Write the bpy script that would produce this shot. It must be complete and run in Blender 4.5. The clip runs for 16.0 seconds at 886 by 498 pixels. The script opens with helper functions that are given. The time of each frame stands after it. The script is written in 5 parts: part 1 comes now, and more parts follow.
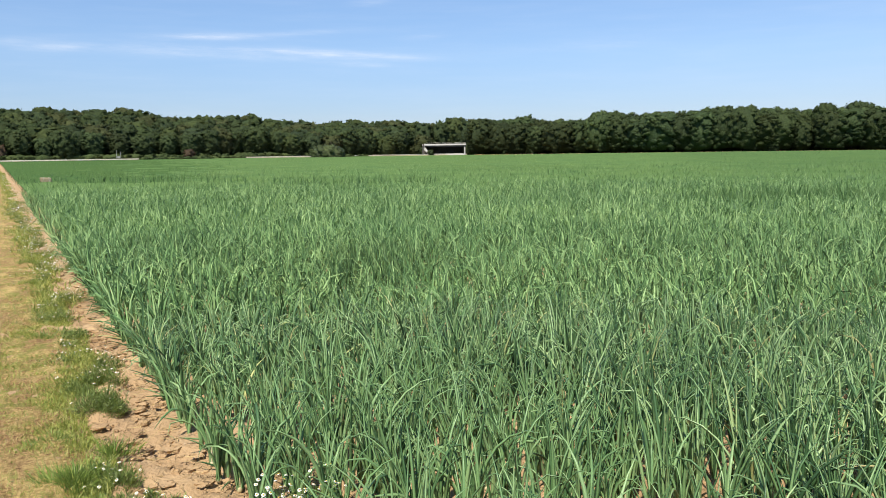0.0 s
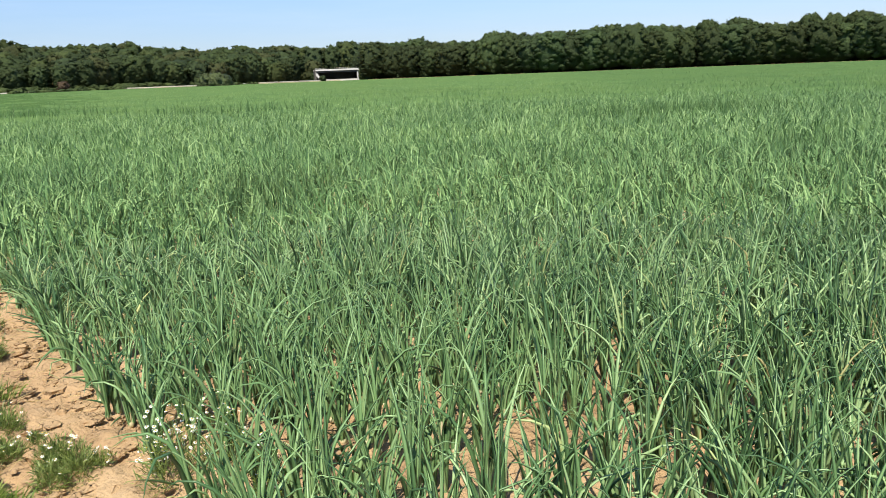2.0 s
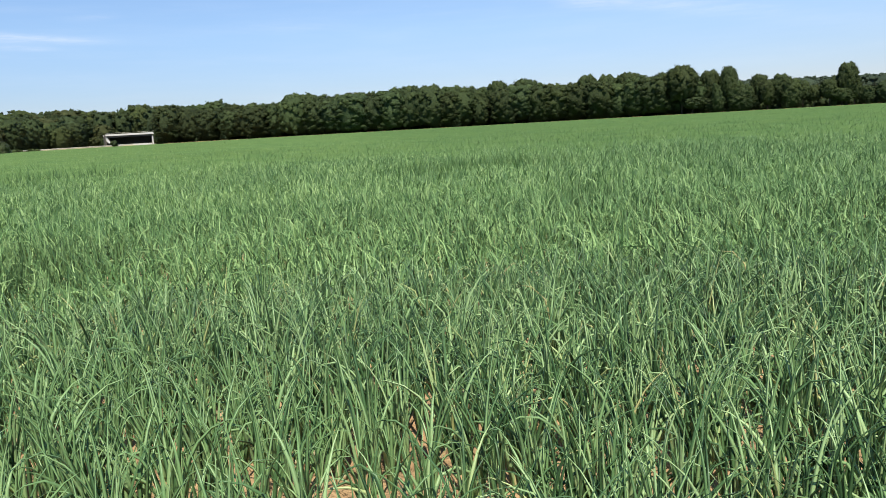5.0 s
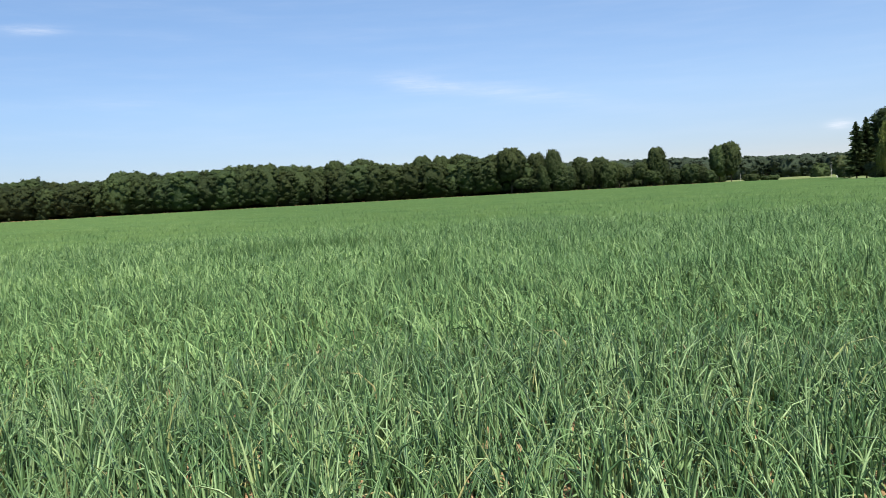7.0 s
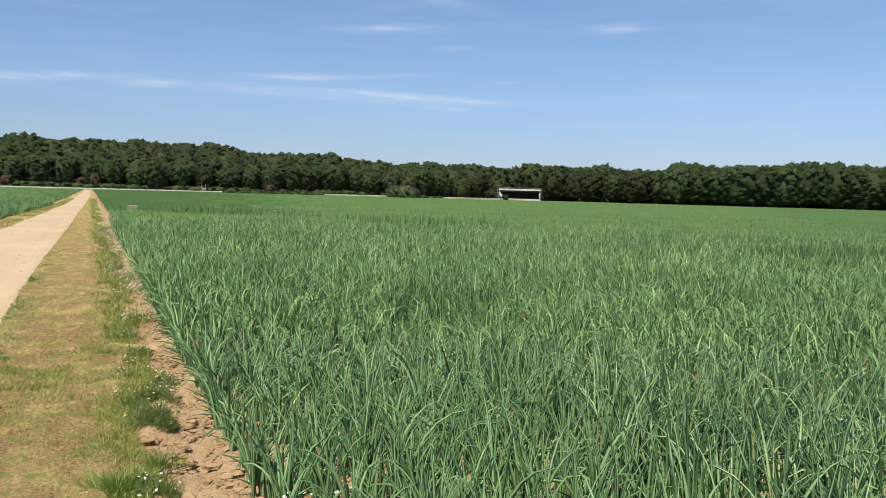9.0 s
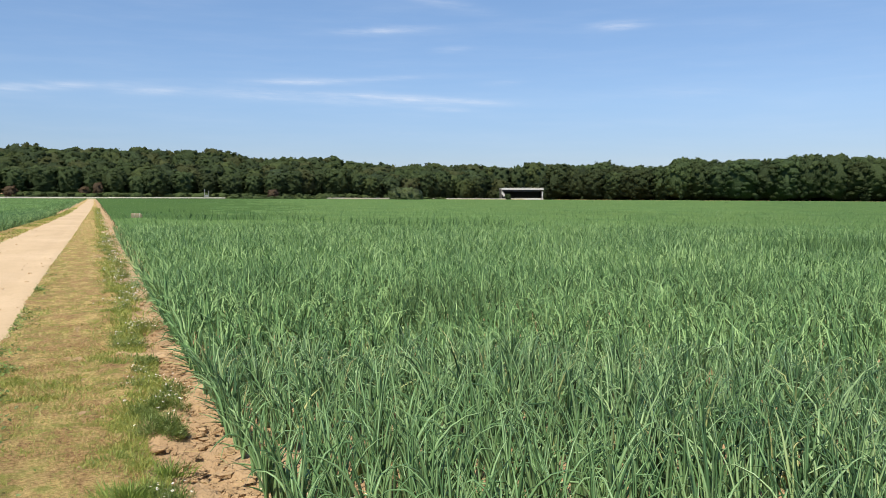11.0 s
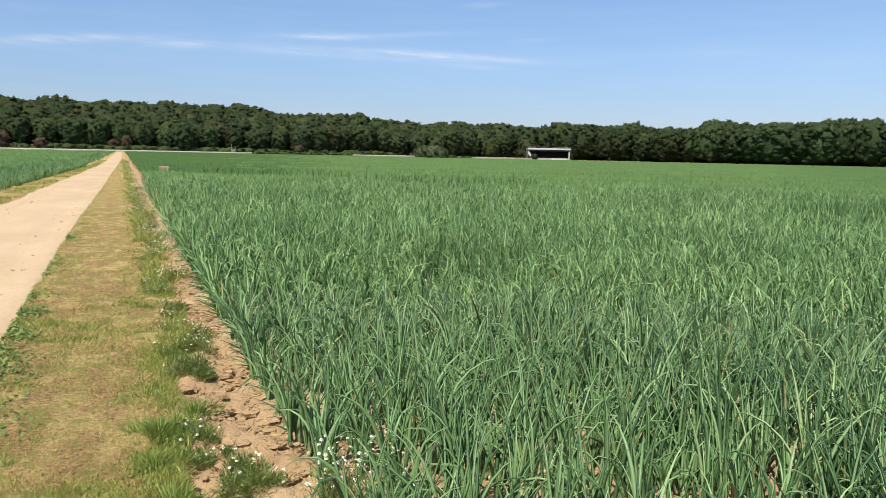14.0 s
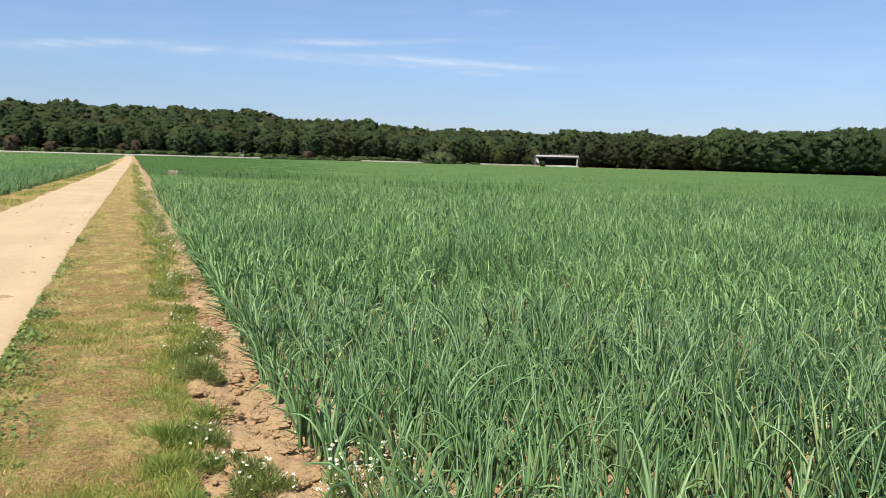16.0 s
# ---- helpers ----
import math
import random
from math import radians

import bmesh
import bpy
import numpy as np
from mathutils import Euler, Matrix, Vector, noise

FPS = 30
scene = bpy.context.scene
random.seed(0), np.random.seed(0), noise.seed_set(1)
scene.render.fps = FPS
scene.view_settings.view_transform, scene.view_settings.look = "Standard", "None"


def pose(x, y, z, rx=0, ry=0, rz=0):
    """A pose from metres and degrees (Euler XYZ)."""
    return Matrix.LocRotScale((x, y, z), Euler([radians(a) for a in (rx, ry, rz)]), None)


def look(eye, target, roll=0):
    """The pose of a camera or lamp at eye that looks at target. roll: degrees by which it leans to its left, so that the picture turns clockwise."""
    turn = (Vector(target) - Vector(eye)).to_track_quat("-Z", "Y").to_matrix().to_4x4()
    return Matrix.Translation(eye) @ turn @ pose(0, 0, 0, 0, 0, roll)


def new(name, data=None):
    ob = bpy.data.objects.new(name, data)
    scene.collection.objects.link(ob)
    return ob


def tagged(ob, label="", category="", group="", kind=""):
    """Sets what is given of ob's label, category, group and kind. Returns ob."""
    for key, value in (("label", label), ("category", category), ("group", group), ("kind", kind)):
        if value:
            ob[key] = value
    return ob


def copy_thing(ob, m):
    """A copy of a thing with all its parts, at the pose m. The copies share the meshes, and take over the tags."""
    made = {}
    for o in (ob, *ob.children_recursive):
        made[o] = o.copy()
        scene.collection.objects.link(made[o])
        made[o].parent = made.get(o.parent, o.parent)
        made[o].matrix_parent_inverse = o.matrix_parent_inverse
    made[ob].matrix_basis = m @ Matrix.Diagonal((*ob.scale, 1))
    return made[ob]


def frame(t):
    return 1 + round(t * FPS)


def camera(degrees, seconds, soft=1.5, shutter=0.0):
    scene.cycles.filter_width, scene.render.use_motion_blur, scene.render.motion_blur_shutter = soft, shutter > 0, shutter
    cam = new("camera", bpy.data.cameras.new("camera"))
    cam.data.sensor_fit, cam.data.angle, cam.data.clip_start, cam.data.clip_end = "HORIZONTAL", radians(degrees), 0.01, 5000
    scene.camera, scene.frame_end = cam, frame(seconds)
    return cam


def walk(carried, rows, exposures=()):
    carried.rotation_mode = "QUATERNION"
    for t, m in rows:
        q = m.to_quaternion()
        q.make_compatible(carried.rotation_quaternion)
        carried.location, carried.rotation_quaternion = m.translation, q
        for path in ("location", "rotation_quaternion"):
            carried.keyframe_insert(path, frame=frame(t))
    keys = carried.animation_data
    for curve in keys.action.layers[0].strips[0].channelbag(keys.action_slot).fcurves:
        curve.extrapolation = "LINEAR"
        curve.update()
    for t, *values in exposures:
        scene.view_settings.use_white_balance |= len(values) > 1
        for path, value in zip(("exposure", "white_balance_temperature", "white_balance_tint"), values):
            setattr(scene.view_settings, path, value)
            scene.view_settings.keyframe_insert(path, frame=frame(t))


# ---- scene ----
cam = camera(57.72, 16.0, soft=0.9, shutter=0.09)
PATH = [
    (0, (-0.949, 0.063, 1.710), (0.011, 1.801, 1.471), -0.78),
    (0.5, (-0.968, 0.068, 1.697), (-0.029, 1.815, 1.440), -0.42),
    (1, (-0.956, 0.063, 1.673), (-0.032, 1.807, 1.353), -1.97),
    (1.5, (-0.915, 0.081, 1.651), (0.099, 1.757, 1.250), -2.84),
    (2, (-0.880, 0.079, 1.651), (0.268, 1.660, 1.225), -2.23),
    (2.5, (-0.857, 0.070, 1.654), (0.410, 1.570, 1.274), -2.49),
    (3, (-0.806, 0.088, 1.636), (0.584, 1.487, 1.303), -3.53),
    (3.2, (-0.786, 0.085, 1.629), (0.645, 1.442, 1.296), -3.96),
    (5.3, (-0.849, 0.073, 1.670), (0.679, 1.330, 1.377), -3.35),
    (5.5, (-0.845, 0.062, 1.680), (0.706, 1.295, 1.414), -3.68),
    (6, (-0.774, 0.029, 1.688), (0.920, 1.073, 1.485), -4.14),
    (6.5, (-0.752, 0.008, 1.701), (1.040, 0.883, 1.546), -3.94),
    (7, (-0.768, 0.012, 1.704), (0.986, 0.965, 1.569), -3.19),
    (7.5, (-0.799, 0.010, 1.692), (0.697, 1.331, 1.560), -2.18),
    (8, (-0.772, -0.054, 1.670), (0.325, 1.616, 1.584), -0.10),
    (8.5, (-0.820, -0.109, 1.704), (0.077, 1.677, 1.645), 1.44),
    (9, (-0.841, -0.085, 1.669), (-0.036, 1.741, 1.536), 1.55),
    (9.2, (-0.845, -0.070, 1.658), (-0.063, 1.763, 1.493), 1.65),
    (11.5, (-0.852, -0.025, 1.671), (-0.053, 1.805, 1.557), -0.24),
    (12, (-0.856, -0.018, 1.674), (-0.057, 1.812, 1.578), -0.73),
    (12.5, (-0.855, -0.032, 1.676), (-0.043, 1.794, 1.596), -1.08),
    (13, (-0.859, -0.034, 1.674), (-0.063, 1.798, 1.574), -0.15),
    (13.5, (-0.863, -0.078, 1.628), (-0.126, 1.773, 1.454), 1.73),
    (14, (-0.866, -0.102, 1.618), (-0.128, 1.742, 1.385), 1.20),
    (14.5, (-0.877, -0.108, 1.617), (-0.136, 1.733, 1.370), 0.55),
    (15, (-0.876, -0.105, 1.616), (-0.142, 1.740, 1.379), 0.63),
    (15.5, (-0.875, -0.091, 1.614), (-0.139, 1.755, 1.386), 1.08),
    (16, (-0.884, -0.071, 1.607), (-0.162, 1.782, 1.389), 1.60),
]
walk(cam, [(t, look(e, a, r)) for t, e, a, r in PATH],
     exposures=[(0, 0.41), (1.0, 0.4), (1.5, 0.47), (2.0, 0.53), (2.5, 0.44), (3.0, 0.38), (5.5, 0.42), (6.0, 0.34), (6.5, 0.39), (7.5, 0.4), (8.0, 0.34), (8.5, 0.17), (9.0, 0.19), (11.5, 0.26), (12.5, 0.27), (13.0, 0.25), (13.5, 0.17), (14.0, 0.3), (14.5, 0.34), (16, 0.32)])
# ---- light ----
SUN_AZ, SUN_EL = 224.0, 56.0          # degrees from the track's direction (+y) towards +x
EYE = (-0.85, 0.0, 1.65)              # where the film is shot from, roughly


def ray_dir(az, el):
    a, e = radians(az), radians(el)
    return Vector((math.sin(a) * math.cos(e), math.cos(a) * math.cos(e), math.sin(e)))


def polar(az, r):
    return EYE[0] + r * math.sin(radians(az)), EYE[1] + r * math.cos(radians(az))


sun_data = bpy.data.lights.new("sun", "SUN")
sun_data.energy, sun_data.angle, sun_data.color = 5.0, radians(0.6), (1.0, 0.94, 0.82)
sun = new("sun", sun_data)
sun.matrix_world = look(ray_dir(SUN_AZ, SUN_EL) * 100, (0, 0, 0))


class Nodes:
    """Short hand for a node tree."""

    def __init__(self, tree):
        self.tree, self.links = tree, tree.links
        tree.nodes.clear()

    def put(self, value, socket):
        if isinstance(value, bpy.types.NodeSocket):
            self.links.new(value, socket)
        elif value is not None:
            socket.default_value = value

    def node(self, kind, out=0, **inputs):
        n = self.tree.nodes.new(kind)
        for key, value in inputs.items():
            self.put(value, n.inputs[int(key[1:])] if key[0] == "i" and key[1:].isdigit() else n.inputs[key.replace("_", " ")])
        return n.outputs[out]

    def math(self, op, a, b=None, c=None, clamp=False):
        n = self.tree.nodes.new("ShaderNodeMath")
        n.operation, n.use_clamp = op, clamp
        for value, socket in zip((a, b, c), n.inputs):
            self.put(value, socket)
        return n.outputs[0]

    def noise(self, scale, detail=4.0, rough=0.55, vector=None, out=0):
        return self.node("ShaderNodeTexNoise", out, Vector=vector, Scale=scale, Detail=detail, Roughness=rough)

    def ramp(self, value, stops):
        n = self.tree.nodes.new("ShaderNodeValToRGB")
        els = n.color_ramp.elements
        while len(els) < len(stops):
            els.new(0.5)
        for e, (p, col) in zip(els, stops):
            e.position = p
            e.color = (*col, 1) if len(col) == 3 else col
        self.put(value, n.inputs[0])
        return n.outputs[0]

    def mix(self, fac, a, b, blend="MIX"):
        n = self.tree.nodes.new("ShaderNodeMix")
        n.data_type, n.blend_type = "RGBA", blend
        for v, s in ((fac, n.inputs[0]), (a, n.inputs[6]), (b, n.inputs[7])):
            if isinstance(v, tuple) and len(v) == 3:
                v = (*v, 1)
            self.put(v, s)
        return n.outputs[2]

    def remap(self, value, a, b, c, d):
        return self.node("ShaderNodeMapRange", 0, i0=value, i1=a, i2=b, i3=c, i4=d)


world = bpy.data.worlds.new("sky")
scene.world = world
world.use_nodes = True
g = Nodes(world.node_tree)
air = g.tree.nodes.new("ShaderNodeTexSky")
air.sky_type, air.sun_disc, air.sun_elevation, air.sun_rotation = "NISHITA", False, radians(SUN_EL), radians(SUN_AZ)
air.air_density, air.dust_density, air.ozone_density = 1.0, 0.0, 4.0
view = g.node("ShaderNodeTexCoord", 0)
sep = g.tree.nodes.new("ShaderNodeSeparateXYZ")
g.links.new(view, sep.inputs[0])
az = g.math("DEGREES", g.math("ARCTAN2", sep.outputs[0], sep.outputs[1]))
el = g.math("DEGREES", g.math("ARCSINE", sep.outputs[2]))
# summer haze: a duller, bluer band towards the horizon
haze = g.mix(g.remap(el, 0.0, 14.0, 0.0, 1.0), (0.715, 0.765, 0.965), (1.05, 1.12, 1.2))
haze = g.mix(1.0, haze, g.mix(g.remap(el, 0.0, 6.5, 0.0, 1.0), (0.74, 0.78, 0.86), (1.0, 1.0, 1.0)), "MULTIPLY")
sky = g.mix(1.0, air.outputs[0], haze, "MULTIPLY")
# paler air away from the sun's far side
pale = g.mix(g.remap(az, 30.0, 90.0, 0.0, 1.0), (1.03, 1.0, 1.0), (1.24, 1.14, 1.1))
sky = g.mix(1.0, sky, pale, "MULTIPLY")
comb = g.node("ShaderNodeCombineXYZ", 0, X=g.math("MULTIPLY", az, 0.12), Y=g.math("MULTIPLY", el, 1.1))
streak = g.remap(g.noise(1.0, 6.0, 0.6, comb), 0.36, 0.68, 0.0, 1.0)
# thin cirrus: azimuth, elevation, half width, half height, slope, strength
WISPS = [(13.5, 7.85, 3.2, 0.22, 0.03, 0.55), (3.7, 6.85, 2.0, 0.25, 0.05, 0.35), (11.5, 6.95, 5.5, 0.32, 0.0, 0.45),
         (20.8, 6.85, 4.6, 0.24, -0.035, 0.62), (15.5, 6.55, 4.5, 0.2, -0.02, 0.32), (26.5, 6.5, 2.2, 0.2, -0.03, 0.35), (19.5, 8.2, 2.6, 0.16, 0.04, 0.22), (-3.0, 6.8, 4.5, 0.28, 0.09, 0.4), (23.5, 6.1, 2.4, 0.16, -0.03, 0.3),
         (19.6, 11.45, 3.0, 0.26, 0.06, 0.55), (35.5, 11.6, 1.7, 0.26, 0.02, 0.6), (22.5, 13.5, 4.0, 0.4, -0.19, 0.22),
         (6.0, 14.1, 3.0, 0.4, 0.0, 0.2), (24.0, 10.2, 1.2, 0.2, 0.05, 0.3), (27.6, 7.9, 1.3, 0.18, 0.05, 0.25),
         (60.5, 7.8, 2.4, 0.5, -0.1, 0.5), (67.5, 6.75, 6.0, 0.5, -0.16, 0.4), (88.0, 3.05, 0.65, 0.24, 0.0, 1.3),
         (40.0, 7.1, 4.0, 0.45, 0.0, 0.1)]
cover = None
for a0, e0, wa, we, slope, power in WISPS:
    da = g.math("SUBTRACT", az, a0)
    de = g.math("SUBTRACT", g.math("SUBTRACT", el, e0), g.math("MULTIPLY", da, slope))
    qa = g.math("POWER", g.math("DIVIDE", da, wa), 2.0)
    qe = g.math("POWER", g.math("DIVIDE", de, we), 2.0)
    bump = g.math("MULTIPLY", g.math("EXPONENT", g.math("MULTIPLY", g.math("ADD", qa, qe), -1.0)), power * 0.82)
    cover = bump if cover is None else g.math("ADD", cover, bump)
finer = g.node("ShaderNodeCombineXYZ", 0, X=g.math("MULTIPLY", az, 0.55), Y=g.math("ADD", g.math("MULTIPLY", el, 4.5), g.math("MULTIPLY", az, 0.12)))
fibre = g.remap(g.noise(1.0, 7.0, 0.65, finer), 0.34, 0.66, 0.45, 1.2)
cover = g.math("MULTIPLY", cover, fibre)
veil = g.math("MULTIPLY", streak, 0.05)
cover = g.math("MULTIPLY", g.math("ADD", cover, veil), g.remap(streak, 0.0, 1.0, 0.45, 1.1), clamp=True)
colour = g.mix(cover, sky, (8.0, 8.4, 9.3))
back = g.node("ShaderNodeBackground", 0, Color=colour, Strength=0.09)
g.links.new(back, g.tree.nodes.new("ShaderNodeOutputWorld").inputs[0])

# ---- materials ----


def material(name):
    m = bpy.data.materials.new(name)
    m.use_nodes = True
    return m, Nodes(m.node_tree)


def finish(g, surface):
    g.links.new(surface, g.tree.nodes.new("ShaderNodeOutputMaterial").inputs[0])


def bumped(g, height, strength, distance):
    return g.node("ShaderNodeBump", 0, Height=height, Strength=strength, Distance=distance)


def leaf_material(name, stops, patch=0.25, patch_scale=0.15, rough=0.45, through_light=0.25, tree_random=False, spec=0.5, warm=(0.3, 0.34, 0.08), shade_patch=0.0, mottle=0.0, plant_factor=0.0):
    """Living leaves: colour by leaf, drifting over the stand, some light passing through."""
    m, g = material(name)
    geo = g.tree.nodes.new("ShaderNodeNewGeometry")
    rnd = geo.outputs["Random Per Island"]
    col = g.ramp(rnd, stops)
    drift = g.noise(patch_scale, 3.0, 0.6, geo.outputs["Position"])
    col = g.mix(g.remap(drift, 0.3, 0.7, 0.0, patch), col, (*warm, 1))
    if shade_patch:
        drift2 = g.noise(0.22, 5.0, 0.6, geo.outputs["Position"])
        col = g.mix(g.remap(drift2, 0.44, 0.64, 0.0, shade_patch), col, (0.048, 0.115, 0.048))
    if plant_factor:
        # darker and bluer past a diagonal through the field
        at = g.tree.nodes.new("ShaderNodeSeparateXYZ")
        g.links.new(geo.outputs["Position"], at.inputs[0])
        side = g.math("SUBTRACT", g.math("MULTIPLY", at.outputs[0], 0.66), g.math("MULTIPLY", at.outputs[1], 0.64))
        side = g.math("ADD", side, g.math("MULTIPLY", g.math("SUBTRACT", drift, 0.5), 12.0))
        col = g.mix(1.0, col, g.mix(g.remap(side, -3.0, 9.0, 0.0, plant_factor), (1.0, 1.0, 1.0), (0.5, 0.6, 0.66)), "MULTIPLY")
    if tree_random:
        info = g.tree.nodes.new("ShaderNodeObjectInfo")
        hsv = g.tree.nodes.new("ShaderNodeHueSaturation")
        g.put(g.remap(info.outputs["Random"], 0, 1, 0.484, 0.507), hsv.inputs["Hue"])
        g.put(g.remap(info.outputs["Random"], 0, 1, 0.72, 1.28), hsv.inputs["Value"])
        g.links.new(col, hsv.inputs["Color"])
        col = hsv.outputs[0]
    bent = None
    if mottle:
        # sprays of leaves too fine to be modelled: mottled colour and a broken surface
        twigs = g.noise(mottle, 5.0, 0.7, geo.outputs["Position"])
        col = g.mix(1.0, col, g.ramp(twigs, [(0.34, (0.72, 0.72, 0.75)), (0.5, (1.0, 1.0, 1.0)), (0.66, (1.35, 1.35, 1.25))]), "MULTIPLY")
        bent = bumped(g, twigs, 1.0, 0.7 / mottle)
    bsdf = g.node("ShaderNodeBsdfPrincipled", 0, Base_Color=col, Roughness=rough, Specular_IOR_Level=spec, Normal=bent)
    trans = g.node("ShaderNodeBsdfTranslucent", 0, Color=g.mix(0.5, col, warm), Normal=bent)
    finish(g, g.node("ShaderNodeMixShader", 0, i0=through_light, i1=bsdf, i2=trans))
    return m


# the dark low stops put the shade between leaves into random leaves' colour
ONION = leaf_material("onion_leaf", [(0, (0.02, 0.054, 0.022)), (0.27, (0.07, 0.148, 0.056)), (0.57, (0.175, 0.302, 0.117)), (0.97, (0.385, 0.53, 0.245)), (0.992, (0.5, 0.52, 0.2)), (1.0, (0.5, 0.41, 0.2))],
                      0.15, 0.12, 0.38, 0.05, spec=0.36, warm=(0.26, 0.42, 0.14), shade_patch=0.25, plant_factor=0.2)
ONION_FAR = leaf_material("onion_leaf_dull", [(0, (0.02, 0.054, 0.021)), (0.3, (0.064, 0.14, 0.05)), (0.6, (0.172, 0.297, 0.108)), (1, (0.35, 0.495, 0.205))],
                          0.2, 0.1, 0.5, 0.06, spec=0.15, warm=(0.24, 0.39, 0.13), shade_patch=0.3, plant_factor=0.36)
ONION_MIDDLE = leaf_material("onion_leaf_middle", [(0.0, (0.036, 0.085, 0.033)), (0.35, (0.11, 0.2, 0.074)), (0.7, (0.232, 0.353, 0.134)), (1.0, (0.375, 0.51, 0.22))], 0.25, 0.09, 0.55, 0.06, spec=0.2, warm=(0.24, 0.37, 0.13), shade_patch=0.35, plant_factor=0.4)
ONION_DISTANT = leaf_material("onion_leaf_distant", [(0.0, (0.08, 0.145, 0.054)), (0.5, (0.15, 0.235, 0.085)), (1.0, (0.275, 0.38, 0.155))], 0.3, 0.08, 0.6, 0.06, spec=0.15, warm=(0.188, 0.32, 0.12), shade_patch=0.4, plant_factor=0.3)
ONION_OTHER = leaf_material("onion_leaf_dark", [(0.0, (0.02, 0.05, 0.02)), (0.5, (0.08, 0.15, 0.055)), (1.0, (0.18, 0.275, 0.108))], 0.25, 0.1, 0.55, 0.1, spec=0.15, warm=(0.14, 0.24, 0.07), shade_patch=0.4)
CANOPY_TONE = leaf_material("onion_canopy", [(0.0, (0.103, 0.168, 0.054)), (1.0, (0.115, 0.184, 0.06))], 0.4, 0.06, 0.9, 0.05, spec=0.0, warm=(0.137, 0.24, 0.086), shade_patch=0.4, plant_factor=0.3)
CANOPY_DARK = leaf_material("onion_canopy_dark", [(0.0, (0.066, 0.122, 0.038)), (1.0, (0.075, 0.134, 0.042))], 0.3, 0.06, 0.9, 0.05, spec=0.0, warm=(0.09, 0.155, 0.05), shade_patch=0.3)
GRASS = leaf_material("grass_green", [(0.0, (0.16, 0.2, 0.032)), (0.6, (0.32, 0.36, 0.065)), (1.0, (0.58, 0.54, 0.16))], 0.3, 1.3, 0.5, 0.35)
STRAW = leaf_material("grass_dry", [(0.0, (0.3, 0.2, 0.085)), (0.6, (0.56, 0.41, 0.175)), (1.0, (0.76, 0.61, 0.29))], 0.1, 1.5, 0.7, 0.1, spec=0.2, warm=(0.4, 0.32, 0.12))
THATCH = leaf_material("grass_clippings", [(0.0, (0.13, 0.07, 0.03)), (0.5, (0.42, 0.27, 0.11)), (1.0, (0.72, 0.55, 0.26))], 0.1, 1.5, 0.8, 0.05, spec=0.1, warm=(0.3, 0.2, 0.09))
TUFT = leaf_material("tuft_leaf", [(0.0, (0.1, 0.16, 0.026)), (0.6, (0.2, 0.285, 0.05)), (1.0, (0.38, 0.45, 0.11))], 0.1, 1.3, 0.5, 0.35, warm=(0.24, 0.33, 0.07))
WEED = leaf_material("weed_leaf", [(0.0, (0.06, 0.1, 0.022)), (0.6, (0.17, 0.24, 0.055)), (1.0, (0.36, 0.42, 0.13))], 0.15, 2.0, 0.5, 0.35)
CLOVER = leaf_material("clover_leaf", [(0.0, (0.07, 0.12, 0.025)), (0.6, (0.16, 0.235, 0.05)), (1.0, (0.32, 0.38, 0.1))], 0.1, 2.0, 0.5, 0.3, warm=(0.2, 0.28, 0.08))
FOLIAGE = leaf_material("tree_leaf", [(0.0, (0.044, 0.068, 0.031)), (0.5, (0.056, 0.085, 0.037)), (1.0, (0.082, 0.115, 0.047))], 0.3, 0.05, 0.7, 0.42, True, 0.15, (0.11, 0.145, 0.042), mottle=1.4)
WOODS = [leaf_material("wood_leaf", [(0.0, tuple(0.8 * v for v in c)), (0.5, c), (1.0, tuple(1.25 * v for v in c))], 0.3, 0.045, 0.7, 0.42, False, 0.1, (1.7 * c[0], 1.75 * c[1], 1.5 * c[2]), mottle=0.6)
         for c in ((0.055, 0.077, 0.034), (0.06, 0.085, 0.035), (0.074, 0.096, 0.037), (0.058, 0.082, 0.039), (0.079, 0.091, 0.039))]
SCRUB = leaf_material("scrub_leaf", [(0.0, (0.036, 0.058, 0.021)), (1.0, (0.066, 0.096, 0.032))], 0.3, 0.1, 0.7, 0.2, spec=0.15, warm=(0.12, 0.14, 0.04), mottle=1.2)
# bluer than the nearer woods: the haze of distance is put into this colour
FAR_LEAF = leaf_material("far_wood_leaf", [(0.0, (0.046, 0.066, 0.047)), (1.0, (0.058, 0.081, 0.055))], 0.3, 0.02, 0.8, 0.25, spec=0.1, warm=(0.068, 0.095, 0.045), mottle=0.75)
SALLOW = leaf_material("sallow_leaf", [(0.0, (0.03, 0.046, 0.017)), (0.5, (0.044, 0.064, 0.023)), (1.0, (0.066, 0.09, 0.032))], 0.1, 0.2, 0.55, 0.12, spec=0.3, mottle=1.5)
WILLOW = leaf_material("willow_leaf", [(0.0, (0.08, 0.115, 0.03)), (0.6, (0.15, 0.19, 0.05)), (1.0, (0.23, 0.27, 0.08))], 0.1, 0.2, 0.6, 0.3, spec=0.15, mottle=1.6)
NEEDLES = leaf_material("conifer_needles", [(0.0, (0.015, 0.032, 0.014)), (1.0, (0.035, 0.06, 0.024))], 0.05, 0.2, 0.6, 0.05, spec=0.2)
RUSTY = leaf_material("copper_leaf", [(0.0, (0.055, 0.038, 0.022)), (1.0, (0.095, 0.06, 0.032))], 0.1, 0.2, 0.6, 0.1, spec=0.2, warm=(0.13, 0.075, 0.03), mottle=1.0)


